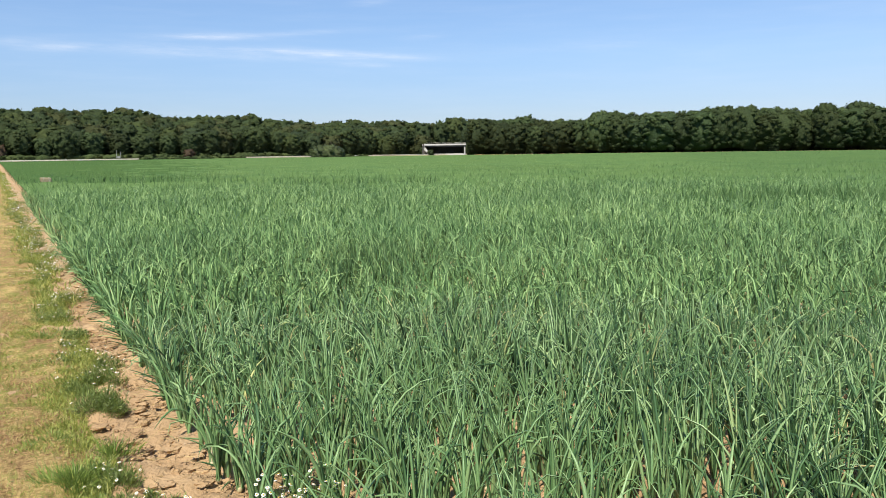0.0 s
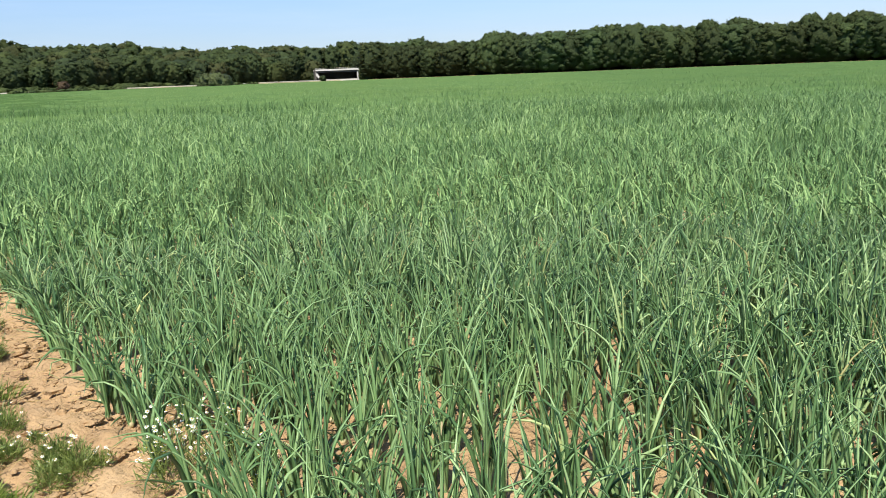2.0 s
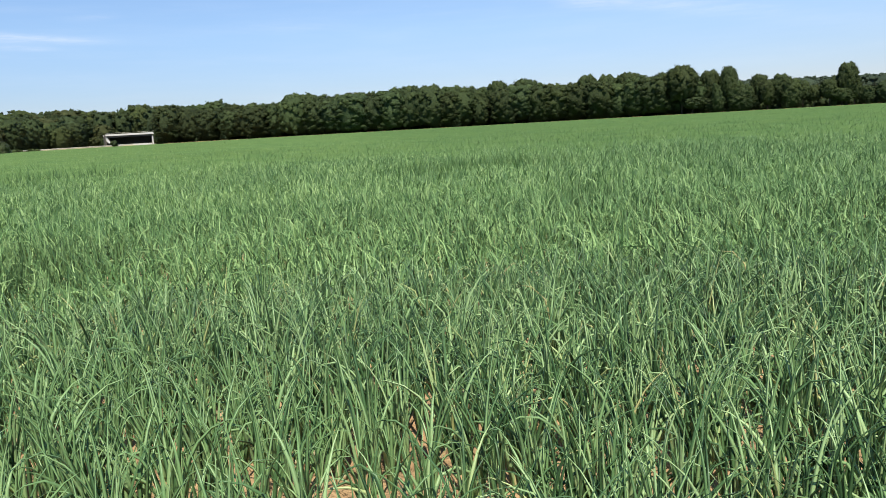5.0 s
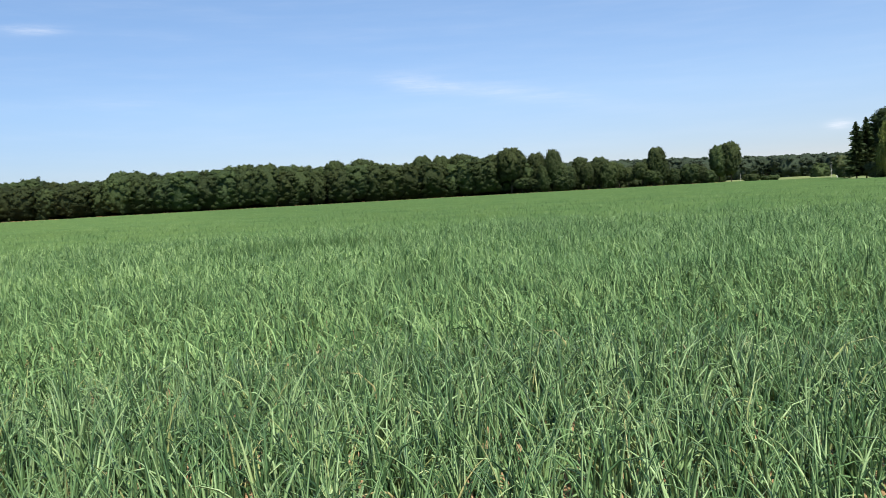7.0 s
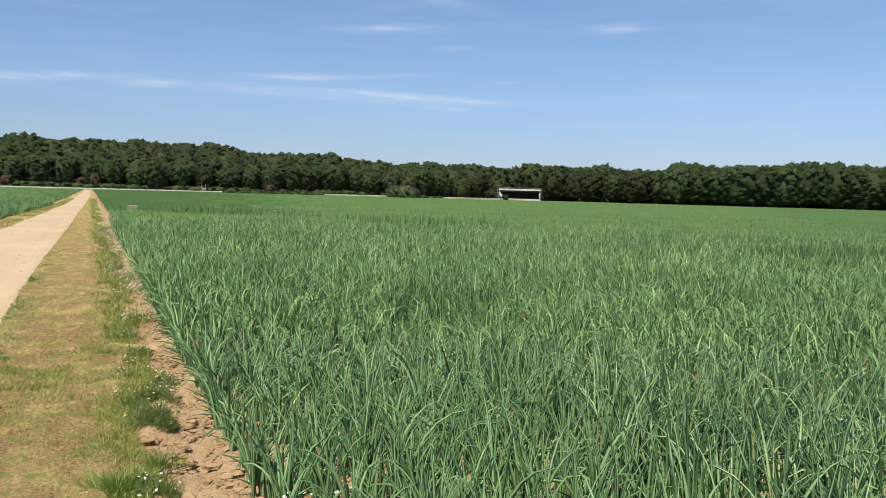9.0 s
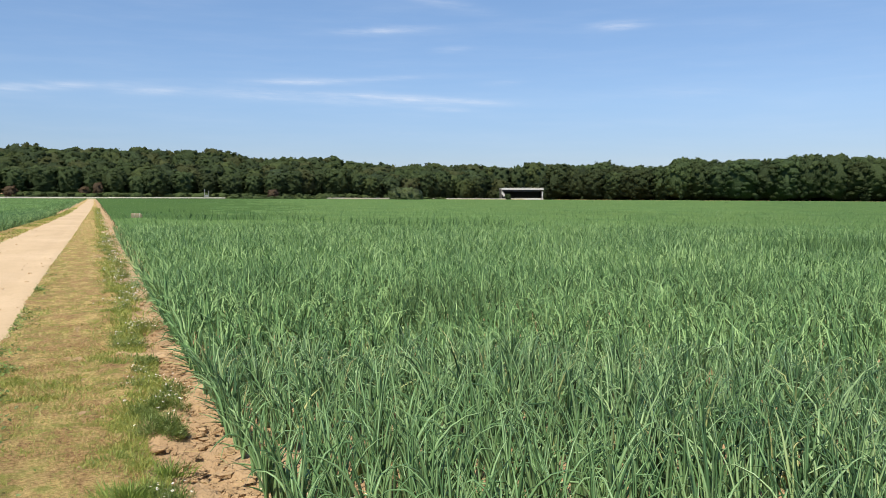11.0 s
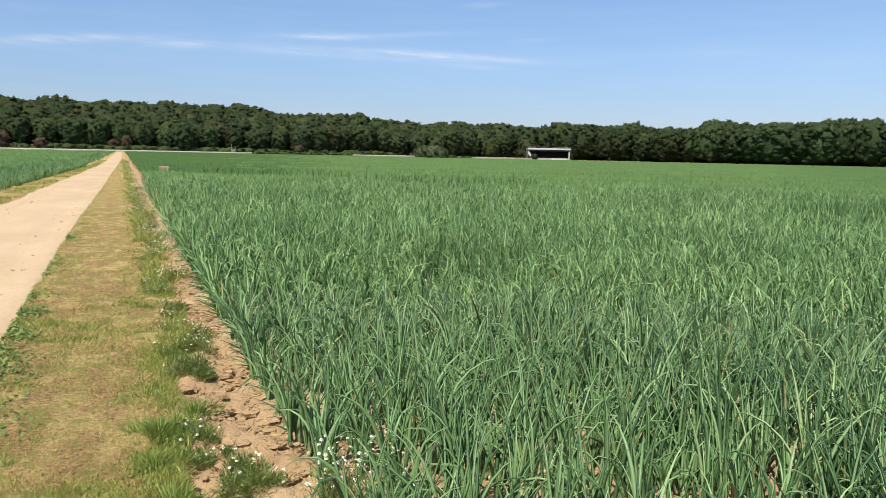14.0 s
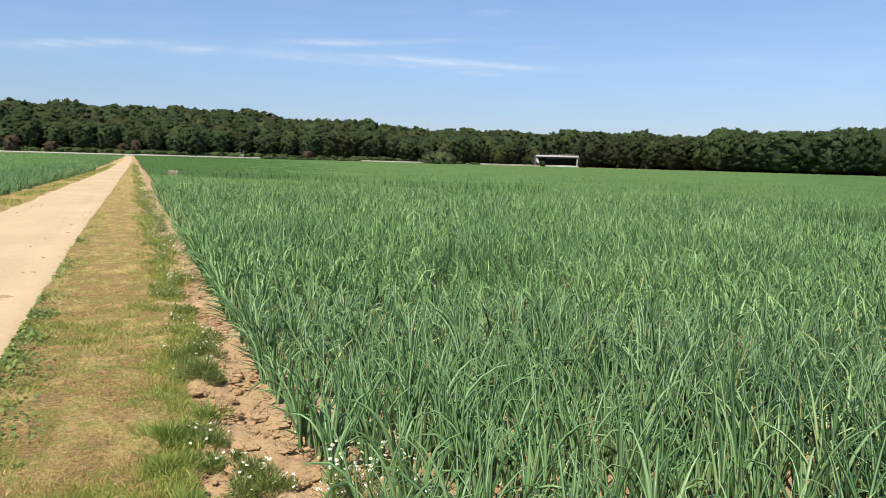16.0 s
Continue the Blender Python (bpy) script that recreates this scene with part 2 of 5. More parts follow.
def earth_material(name, dark, mid, light, scale, bump, rough=0.92, streaks=0.0, cracks=0.0):
    m, g = material(name)
    geo = g.tree.nodes.new("ShaderNodeNewGeometry")
    p = geo.outputs["Position"]
    broad = g.noise(scale * 0.18, 5.0, 0.6, p)
    fine = g.noise(scale * 3.2, 8.0, 0.65, p)
    speck = g.noise(scale * 14.0, 3.0, 0.6, p)
    col = g.mix(g.remap(broad, 0.3, 0.7, 0, 1), dark, light)
    col = g.mix(g.remap(fine, 0.35, 0.7, 0.0, 0.75), col, mid)
    col = g.mix(g.remap(speck, 0.55, 0.75, 0.0, 0.35), col, tuple(c * 0.5 for c in dark))
    col = g.mix(g.remap(speck, 0.2, 0.4, 0.3, 0.0), col, tuple(min(1, c * 1.25) for c in light))
    if streaks:
        stretched = g.node("ShaderNodeVectorMath", 0, i0=p, i1=(2.4, 0.35, 1.0))
        stretched.node.operation = "MULTIPLY"
        worn = g.noise(1.0, 6.0, 0.65, stretched)
        col = g.mix(g.remap(worn, 0.42, 0.66, 0.0, streaks), col, tuple(c * 0.62 for c in dark))
        blot = g.noise(0.9, 7.0, 0.7, p)
        col = g.mix(g.remap(blot, 0.5, 0.7, 0.0, streaks * 0.8), col, tuple(min(1, c * 1.18) for c in light))
    h = g.math("ADD", g.math("MULTIPLY", fine, 0.7), g.math("MULTIPLY", speck, 0.3))
    if cracks:
        warp = g.node("ShaderNodeVectorMath", 0, i0=p, i1=g.node("ShaderNodeVectorMath", 0, i0=g.noise(6.0, 4.0, 0.6, p, 1), i1=(0.3, 0.3, 0.0)))
        warp.node.inputs[1].links[0].from_node.operation = "MULTIPLY"
        cell = g.tree.nodes.new("ShaderNodeTexVoronoi")
        cell.feature = "DISTANCE_TO_EDGE"
        cell.inputs["Scale"].default_value = 8.5
        g.links.new(warp, cell.inputs["Vector"])
        split = g.math("MULTIPLY", g.remap(cell.outputs[0], 0.0, 0.03, 1.0, 0.0), g.remap(g.noise(5.0, 4.0, 0.6, p), 0.48, 0.66, 0.0, 1.0))
        col = g.mix(g.math("MULTIPLY", split, cracks), col, tuple(c * 0.35 for c in dark))
        h = g.math("SUBTRACT", h, g.math("MULTIPLY", split, 0.4))
    bsdf = g.node("ShaderNodeBsdfPrincipled", 0, Base_Color=col, Roughness=rough, Specular_IOR_Level=0.2, Normal=bumped(g, h, 0.8, bump))
    finish(g, bsdf)
    return m


SOIL = earth_material("dry_soil", (0.27, 0.168, 0.085), (0.47, 0.31, 0.165), (0.61, 0.43, 0.245), 3.0, 0.07, cracks=0.5)
SAND = earth_material("sandy_track", (0.475, 0.34, 0.198), (0.56, 0.41, 0.25), (0.62, 0.463, 0.293), 1.6, 0.006, streaks=0.12)
PASTURE = earth_material("pasture_grass", (0.12, 0.18, 0.05), (0.17, 0.22, 0.07), (0.26, 0.26, 0.11), 0.05, 0.02)
ROADSIDE = earth_material("dry_roadside", (0.28, 0.27, 0.14), (0.36, 0.33, 0.19), (0.44, 0.4, 0.25), 0.4, 0.01)
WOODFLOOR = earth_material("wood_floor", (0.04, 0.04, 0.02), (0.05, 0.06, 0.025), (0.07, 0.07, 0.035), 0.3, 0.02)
ASPHALT = earth_material("asphalt", (0.09, 0.09, 0.088), (0.11, 0.11, 0.108), (0.14, 0.138, 0.13), 1.0, 0.003)
CONCRETE = earth_material("pale_concrete", (0.5, 0.48, 0.44), (0.58, 0.56, 0.52), (0.68, 0.66, 0.62), 0.4, 0.004)
# the same concrete made darker: shade under the deck, put into its colour
SHADE_CONCRETE = earth_material("shaded_concrete", (0.11, 0.1, 0.09), (0.15, 0.14, 0.125), (0.2, 0.19, 0.17), 0.5, 0.004)
BARK = earth_material("bark", (0.035, 0.027, 0.02), (0.055, 0.043, 0.032), (0.085, 0.07, 0.055), 2.0, 0.03)
BULB = earth_material("onion_bulb", (0.42, 0.34, 0.17), (0.52, 0.45, 0.27), (0.62, 0.58, 0.4), 20.0, 0.001, 0.5)
BALE = earth_material("straw_bale", (0.21, 0.165, 0.1), (0.29, 0.235, 0.15), (0.37, 0.305, 0.2), 8.0, 0.02)


def turf_material():
    """Scorched, mown grass: brown thatch, straw and green in drifting patches."""
    m, g = material("mown_turf")
    geo = g.tree.nodes.new("ShaderNodeNewGeometry")
    p = geo.outputs["Position"]
    along = g.node("ShaderNodeVectorMath", 0, i0=p, i1=(1.5, 0.8, 1.0))
    along.node.operation = "MULTIPLY"
    broad, patch, fine, hair = g.noise(2.6, 6.0, 0.68, along), g.noise(5.5, 7.0, 0.72, p), g.noise(34.0, 6.0, 0.75, p), g.noise(160.0, 3.0, 0.6, p)
    straw = g.ramp(fine, [(0.3, (0.24, 0.15, 0.05)), (0.5, (0.62, 0.44, 0.17)), (0.7, (0.82, 0.64, 0.28))])
    thatch = g.ramp(fine, [(0.34, (0.13, 0.066, 0.026)), (0.5, (0.42, 0.255, 0.11)), (0.68, (0.68, 0.45, 0.2))])
    green = g.ramp(hair, [(0.3, (0.13, 0.17, 0.026)), (0.7, (0.42, 0.42, 0.1))])
    col = g.mix(g.remap(broad, 0.4, 0.54, 0.0, 0.95), straw, thatch)
    col = g.mix(g.remap(patch, 0.5, 0.6, 0.0, 0.75), col, green)
    h = g.math("ADD", g.math("MULTIPLY", fine, 0.6), g.math("MULTIPLY", hair, 0.4))
    finish(g, g.node("ShaderNodeBsdfPrincipled", 0, Base_Color=col, Roughness=0.9, Specular_IOR_Level=0.15, Normal=bumped(g, h, 1.0, 0.05)))
    return m


TURF = turf_material()


def plain(name, col, rough=0.6, metal=0.0, var=0.15, scale=6.0):
    m, g = material(name)
    geo = g.tree.nodes.new("ShaderNodeNewGeometry")
    n = g.noise(scale, 5.0, 0.6, geo.outputs["Position"])
    c = g.mix(g.remap(n, 0.3, 0.7, 0, 1), tuple(v * (1 - var) for v in col), tuple(min(1, v * (1 + var)) for v in col))
    finish(g, g.node("ShaderNodeBsdfPrincipled", 0, Base_Color=c, Roughness=g.remap(n, 0.3, 0.7, rough * 0.85, min(1, rough * 1.1)), Metallic=metal))
    return m


PETAL = plain("white_petal", (0.8, 0.79, 0.74), 0.6, 0, 0.05)
DISC = plain("yellow_flower_disc", (0.62, 0.42, 0.04), 0.7)
STEEL = plain("galvanised_steel", (0.66, 0.63, 0.53), 0.6, 0.1, 0.1, 1.0)
SIGN_GREY = plain("weathered_grey_metal", (0.3, 0.3, 0.29), 0.6, 0.1, 0.1, 1.0)
PALE_BARK = plain("weathered_pale_wood", (0.42, 0.4, 0.35), 0.8, 0.0, 0.4, 2.0)
POST_WHITE = plain("white_post_paint", (0.75, 0.74, 0.7), 0.5)

# ---- mesh tools ----


def np_mesh(name, verts, faces, mats, smooth=True, index=None, normals=None):
    """A mesh from arrays of corners and equal-sided faces."""
    me = bpy.data.meshes.new(name)
    verts, faces = np.asarray(verts, np.float32), np.asarray(faces, np.int32)
    k = faces.shape[1]
    me.vertices.add(len(verts))
    me.vertices.foreach_set("co", verts.ravel())
    me.loops.add(faces.size)
    me.loops.foreach_set("vertex_index", faces.ravel())
    me.polygons.add(len(faces))
    me.polygons.foreach_set("loop_start", np.arange(len(faces), dtype=np.int32) * k)
    for m in mats:
        me.materials.append(m)
    if index is not None:
        me.polygons.foreach_set("material_index", np.asarray(index, np.int32))
    me.update(calc_edges=True)
    me.polygons.foreach_set("use_smooth", np.full(len(faces), smooth))
    if normals is not None:
        me.normals_split_custom_set_from_vertices(normals)
    return me


def join(pieces):
    """Several (verts, faces) as one."""
    vs, fs, n = [], [], 0
    for v, f in pieces:
        vs.append(v)
        fs.append(f + n)
        n += len(v)
    return np.concatenate(vs), np.concatenate(fs)


def part(name, me, parent, label=""):
    ob = new(name, me)
    ob.parent = parent
    return tagged(ob, label)


def blades(rng, base, phi, tilt, bend, length, width, segs=4, sides=2, power=1.6, kink=None, blunt=0.0):
    """Leaves, stalks and strands: tapered, bent strips (sides 2) or tubes (sides 3 or more)."""
    n = len(base)
    s = np.linspace(0, 1, segs + 1)
    theta = tilt[:, None] + bend[:, None] * s[None] ** power
    if kink is not None:
        theta = theta + np.clip((s[None] - kink[:, :1]) / 0.22 + 0.5, 0.0, 1.0) * kink[:, 1:]
    mid = (theta[:, 1:] + theta[:, :-1]) / 2
    ds = (length / segs)[:, None]
    h = np.concatenate([np.zeros((n, 1)), np.cumsum(np.sin(mid) * ds, 1)], 1)
    z = np.concatenate([np.zeros((n, 1)), np.cumsum(np.cos(mid) * ds, 1)], 1)
    c, sn = np.cos(phi)[:, None], np.sin(phi)[:, None]
    centre = np.stack([base[:, :1] + h * c, base[:, 1:2] + h * sn, base[:, 2:] + z], 2)
    prof = np.maximum(blunt, np.minimum(1.0, 0.75 + 0.9 * s) * (1 - s ** 2.2) + 0.03)
    rad = width[:, None] * prof[None]
    a = np.stack([-sn + 0 * theta, c + 0 * theta, 0 * theta], 2)
    b = np.stack([np.cos(theta) * c, np.cos(theta) * sn, -np.sin(theta)], 2)
    if sides == 2:
        tw = rng.uniform(-1.2, 1.2, n)[:, None, None] + 0.6 * s[None, :, None]
        d = a * np.cos(tw) + b * np.sin(tw)
        ring = [d, -d]
    else:
        off = rng.uniform(0, 6.28, n)[:, None, None]
        ring = [a * np.cos(off + 2 * np.pi * k / sides) + b * np.sin(off + 2 * np.pi * k / sides) for k in range(sides)]
    verts = np.stack([centre + r * rad[:, :, None] for r in ring], 2)       # n, segs + 1, sides, 3
    k = len(ring)
    idx = np.arange(n * (segs + 1) * k).reshape(n, segs + 1, k)
    if sides == 2:
        f = np.stack([idx[:, :-1, 0], idx[:, :-1, 1], idx[:, 1:, 1], idx[:, 1:, 0]], -1)
    else:
        nx = np.roll(idx, -1, 2)
        f = np.stack([idx[:, :-1], nx[:, :-1], nx[:, 1:], idx[:, 1:]], -1)
    return verts.reshape(-1, 3), f.reshape(-1, 4)


def grid(xs, ys, height):
    X, Y = np.meshgrid(xs, ys)
    Z = height(X, Y)
    v = np.stack([X, Y, Z], 2).reshape(-1, 3)
    i = np.arange(X.size).reshape(X.shape)
    f = np.stack([i[:-1, :-1], i[:-1, 1:], i[1:, 1:], i[1:, :-1]], -1).reshape(-1, 4)
    return v, f


def wave(X, Y, scale, seed, octaves=3):
    """Smooth random relief, about -1 to 1."""
    r = np.random.RandomState(seed)
    out, amp = 0.0, 1.0
    for o in range(octaves):
        for _ in range(5):
            a, ph, k = r.uniform(0, 6.283), r.uniform(0, 6.283), scale * 2 ** o * r.uniform(0.7, 1.4)
            out = out + amp * 0.35 * np.sin(k * (X * math.cos(a) + Y * math.sin(a)) + ph + 1.3 * np.sin(0.6 * k * (Y * math.cos(a) - X * math.sin(a)) + ph * 2))
        amp *= 0.55
    return out


def ball(rng, centre, radii, cols=7, rows=4, rough=0.15):
    """A rough low lump."""
    th = np.linspace(0, 2 * np.pi, cols, endpoint=False)
    ph = np.linspace(0.12, np.pi - 0.12, rows + 1)
    T, P = np.meshgrid(th, ph)
    k = 1 + rough * rng.uniform(-1, 1, T.shape)
    v = np.stack([np.cos(T) * np.sin(P) * k, np.sin(T) * np.sin(P) * k, np.cos(P) * k], 2).reshape(-1, 3) * np.array(radii) + np.array(centre)
    i = np.arange(T.size).reshape(T.shape)
    nx = np.roll(i, -1, 1)
    f = np.stack([i[1:], nx[1:], nx[:-1], i[:-1]], -1).reshape(-1, 4)
    return v, f


def box(x0, x1, y0, y1, z0, z1, bevel=0.0):
    bm = bmesh.new()
    bmesh.ops.create_cube(bm, size=1)
    bmesh.ops.scale(bm, vec=(x1 - x0, y1 - y0, z1 - z0), verts=bm.verts)
    bmesh.ops.translate(bm, vec=((x0 + x1) / 2, (y0 + y1) / 2, (z0 + z1) / 2), verts=bm.verts)
    if bevel:
        bmesh.ops.bevel(bm, geom=bm.edges[:], offset=bevel, segments=2, profile=0.5, affect="EDGES")
    return bm


def bm_part(name, bm, mat, parent, label=""):
    me = bpy.data.meshes.new(name)
    bm.to_mesh(me)
    bm.free()
    me.materials.append(mat)
    return part(name, me, parent, label)

# ---- the lie of the land ----
SKYLINE_AZ = (-14, -6.7, -4.8, -3.3, -3.1, -0.9, 2.9, 5.1, 8.0, 10.3, 13, 15, 17.7, 20.1, 22.5, 24.5, 26.4, 28, 28.9, 29.1, 32.3, 35.7, 36.1, 37.9, 39.7, 42.6,
              46.3, 49.5, 51.2, 52.8, 53.6, 54.0, 55.3, 56.1, 57.6, 59.5, 60.2, 61.0, 61.7, 62.4, 63.1, 63.9, 65.0, 66.6, 67.3, 70.0, 72.7, 74.3)
SKYLINE_EL = (2.9, 3.06, 2.89, 3.18, 2.8, 3.09, 3.14, 3.01, 3.08, 2.67, 2.64, 2.75, 2.4, 2.19, 2.33, 2.23, 2.25, 2.06, 2.03, 2.45, 2.39, 2.47, 2.2, 2.27, 2.64, 2.48,
              2.74, 2.74, 2.62, 2.45, 2.59, 2.72, 2.57, 2.78, 2.45, 2.45, 2.76, 2.46, 2.7, 2.58, 2.75, 2.58, 2.5, 2.6, 2.25, 2.1, 1.73, 1.48)


def skyline(az):
    return float(np.interp(az, SKYLINE_AZ, SKYLINE_EL))


def row_range(az):
    """How far off the wood's edge on the right-hand side stands."""
    return float(np.interp(az, (28, 31, 43.5, 58, 70, 80.5, 84), (400, 385, 346, 340, 331, 345, 350)))


def road_y(x):
    return 336 + 0.0011 * np.maximum(x, 0) ** 2


def hill(X, Y):
    """The wooded rise behind the road."""
    az = np.degrees(np.arctan2(X - EYE[0], np.maximum(Y, 1)))
    r = np.hypot(X, Y)
    top = np.maximum(0.0, 440 * np.tan(np.radians(np.interp(az, SKYLINE_AZ, SKYLINE_EL))) + 1.65 - 15.0)
    top = top * np.clip((24 - az) / 8, 0, 1)
    s = np.clip((r - 352) / 90, 0, 1)
    return top * s * s * (3 - 2 * s) * (Y > 300)


def field_end(az):
    """How far the crop reaches in a direction."""
    a = radians(az)
    x = math.sin(a) * 330
    ahead = (float(road_y(np.array(x))) - 6.7) / max(0.05, math.cos(a))
    side = row_range(az) - 4 if az > 27 else 1e9
    far = float(np.interp(az, (82.5, 84, 87.8, 88.4, 110), (1e9, 290, 260, 168, 168)))
    return min(ahead, side, far)


def soil_height(X, Y):
    near = np.exp(-((np.maximum(0, np.hypot(X, Y - 5) - 7)) / 3.0) ** 2)
    z = 0.026 * wave(X, Y, 5.0, 11, 2) + 0.026 * wave(X, Y, 17.0, 12, 3) - 0.014 * np.exp(-np.abs(wave(X, Y, 21.0, 13, 2)) * 6)
    return z * near - 0.004 + hill(X, Y)


xs = np.concatenate([[-3500, -1500, -700], np.arange(-400, -40, 30), [-25, -14, -8, -5, -3.4, -2.2, -1.5], np.arange(-1.1, 4.0, 0.045), [4.4, 5, 5.6, 7, 9, 12, 16, 24, 36], np.arange(55, 420, 25), [520, 800, 1500, 3500]])
ys = np.concatenate([[-3500, -1200, -400, -120, -40, -12, -4, -1.5], np.arange(0.0, 9.5, 0.045), [10.4, 12, 15, 20, 30, 50, 90, 150, 230, 300], np.arange(330, 470, 10), [520, 620, 900, 1600, 3500]])
ground = new("ground", np_mesh("ground", *grid(xs, ys, soil_height), [SOIL]))
tagged(ground, "bare dry reddish-tan soil reaching out under the crops", "ground", kind="structure")

# sandy farm track and its mown verges


def track_left(y):
    return np.interp(y, (-12, 22, 34, 45, 58, 83, 207, 331), (-3.95, -3.9, -3.6, -3.4, -3.1, -2.7, -2.4, -2.3))


def track_right(y):
    return np.interp(y, (-12, 14, 20, 28, 53, 80, 150, 331), (-1.76, -1.75, -1.72, -1.62, -1.42, -1.15, -0.7, -0.5))


def plot_edge(y):
    """Where the crop across the track begins."""
    return np.interp(y, (-14, 30, 41, 62, 74, 107, 331), (-5.0, -4.92, -4.6, -3.95, -3.6, -3.2, -2.8))


track_y = np.concatenate([np.arange(-12, 40, 0.22), np.geomspace(40, 331, 60)])
u = np.linspace(0, 1, 22)
TU, TY = np.meshgrid(u, track_y)
left = track_left(TY) - 0.12 + 0.06 * wave(TY * 0, TY, 0.7, 21, 3)
right = track_right(TY) + 0.03 + 0.03 * wave(TY * 0 + 3, TY, 1.1, 22, 2)
TX = left + (right - left) * TU
edge = np.minimum(TU, 1 - TU)
TZ = 0.03 * np.clip(edge / 0.06, -0.3, 1) + 0.0015 * wave(TX, TY, 2.0, 23, 2) - 0.018 * (np.exp(-((TU - 0.22) / 0.09) ** 2) + np.exp(-((TU - 0.78) / 0.09) ** 2)) + 0.012
i = np.arange(TX.size).reshape(TX.shape)
track = new("track", np_mesh("track", np.stack([TX, TY, TZ], 2).reshape(-1, 3), np.stack([i[:-1, :-1], i[:-1, 1:], i[1:, 1:], i[1:, :-1]], -1).reshape(-1, 4), [SAND]))
tagged(track, "pale sandy farm track with shallow wheel ruts", "track", kind="structure")


def verge_right(y):
    """Where the turf beside the onions gives way to soil."""
    return np.interp(y, (0, 3.5, 5, 8, 13, 30, 80, 150, 331), (-0.72, -0.6, -0.68, -0.52, -0.5, -0.56, -0.5, -0.25, -0.2)) + 0.09 * wave(y * 0, y, 1.7, 31, 3) * np.clip(60 / np.maximum(y, 1), 0.2, 1)


VU, VY = np.meshgrid(np.linspace(0, 1, 26), np.concatenate([np.arange(-12, 14, 0.06), np.geomspace(14, 331, 70)]))
vl = track_right(VY) - 0.03 + 0.05 * wave(VY * 0, VY, 4.6, 34, 3) * np.clip(14 / np.maximum(VY, 1), 0.2, 1)
VX = vl + (verge_right(VY) - vl) * VU
VZ = 0.034 * np.clip((1 - VU) / 0.12, 0, 1) + 0.014 + 0.012 * wave(VX, VY, 3.0, 32, 3) + 0.007 * wave(VX, VY, 17.0, 36, 2)
i = np.arange(VX.size).reshape(VX.shape)
verge = new("verge", np_mesh("verge", np.stack([VX, VY, VZ], 2).reshape(-1, 3), np.stack([i[:-1, :-1], i[:-1, 1:], i[1:, 1:], i[1:, :-1]], -1).reshape(-1, 4), [TURF]))
tagged(verge, "mown sun-scorched grass verge between track and onions", "grass verge", kind="structure")
LU, LY = np.meshgrid(np.linspace(0, 1, 12), np.concatenate([np.arange(-12, 60, 0.5), np.geomspace(60, 331, 40)]))
l0, l1 = plot_edge(LY) - 0.1, track_left(LY) + 0.1 * wave(LY * 0, LY, 0.8, 35, 3)
LX = l0 + (l1 - l0) * LU
LZ = -0.012 + (0.056 + 0.015 * wave(LX, LY, 2.0, 33, 2)) * np.clip((1 - LU) / 0.2, 0, 1)
v = np.stack([LX, LY, LZ], 2).reshape(-1, 3)
i = np.arange(LX.size).reshape(LX.shape)
f = np.stack([i[:-1, :-1], i[:-1, 1:], i[1:, 1:], i[1:, :-1]], -1).reshape(-1, 4)
far_verge = new("verge_far", np_mesh("verge_far", v, f, [TURF]))
tagged(far_verge, "grassy strip along the other side of the track", "grass verge", kind="structure")

# pasture rising gently beyond the field, and the floor of the woods
pts_az, pts_r = np.linspace(80, 112, 40), np.geomspace(172, 1500, 26)
PA, PR = np.meshgrid(np.radians(pts_az), pts_r)
PX, PY = EYE[0] + PR * np.sin(PA), PR * np.cos(PA)
PZ = 0.12 + 0.5 * np.clip((PR - 260) / 560, 0, 3) + 0.06 * wave(PX, PY, 0.05, 41, 2)
i = np.arange(PX.size).reshape(PX.shape)
pasture = new("pasture", np_mesh("pasture", np.stack([PX, PY, PZ], 2).reshape(-1, 3), np.stack([i[:-1, :-1], i[1:, :-1], i[1:, 1:], i[:-1, 1:]], -1).reshape(-1, 4), [PASTURE]))
tagged(pasture, "yellowing pasture rising gently to far woods", "pasture", kind="structure")

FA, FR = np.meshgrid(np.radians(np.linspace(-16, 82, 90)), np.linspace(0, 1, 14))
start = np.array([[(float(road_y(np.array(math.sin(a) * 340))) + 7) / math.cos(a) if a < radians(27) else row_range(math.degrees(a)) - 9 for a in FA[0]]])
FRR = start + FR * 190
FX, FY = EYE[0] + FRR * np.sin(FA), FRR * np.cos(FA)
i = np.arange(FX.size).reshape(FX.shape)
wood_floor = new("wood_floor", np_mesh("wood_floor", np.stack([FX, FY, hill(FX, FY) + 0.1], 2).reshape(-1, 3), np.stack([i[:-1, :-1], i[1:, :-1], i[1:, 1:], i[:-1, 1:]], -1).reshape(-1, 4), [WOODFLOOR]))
tagged(wood_floor, "dark leaf-littered floor under the woods", "ground", kind="structure")

# the road beyond the field
rx = np.arange(-190, 420, 6.0)
ry = road_y(rx)
cross = [(-6.4, 0.0), (-4.2, 0.42), (4.2, 0.46), (5.6, 0.02)]
RV = np.array([[(x, y + d, z) for d, z in cross] for x, y in zip(rx, ry)]).reshape(-1, 3)
i = np.arange(len(RV)).reshape(-1, 4)
road = new("road", np_mesh("road", RV, np.stack([i[:-1, :-1], i[1:, :-1], i[1:, 1:], i[:-1, 1:]], -1).reshape(-1, 4), [ASPHALT, ROADSIDE], False, np.tile([1, 0, 1], len(rx) - 1)))
tagged(road, "grey asphalt road on a low bank beyond the field", "road", kind="structure")

# ---- the crop ----
rng = np.random.RandomState(7)


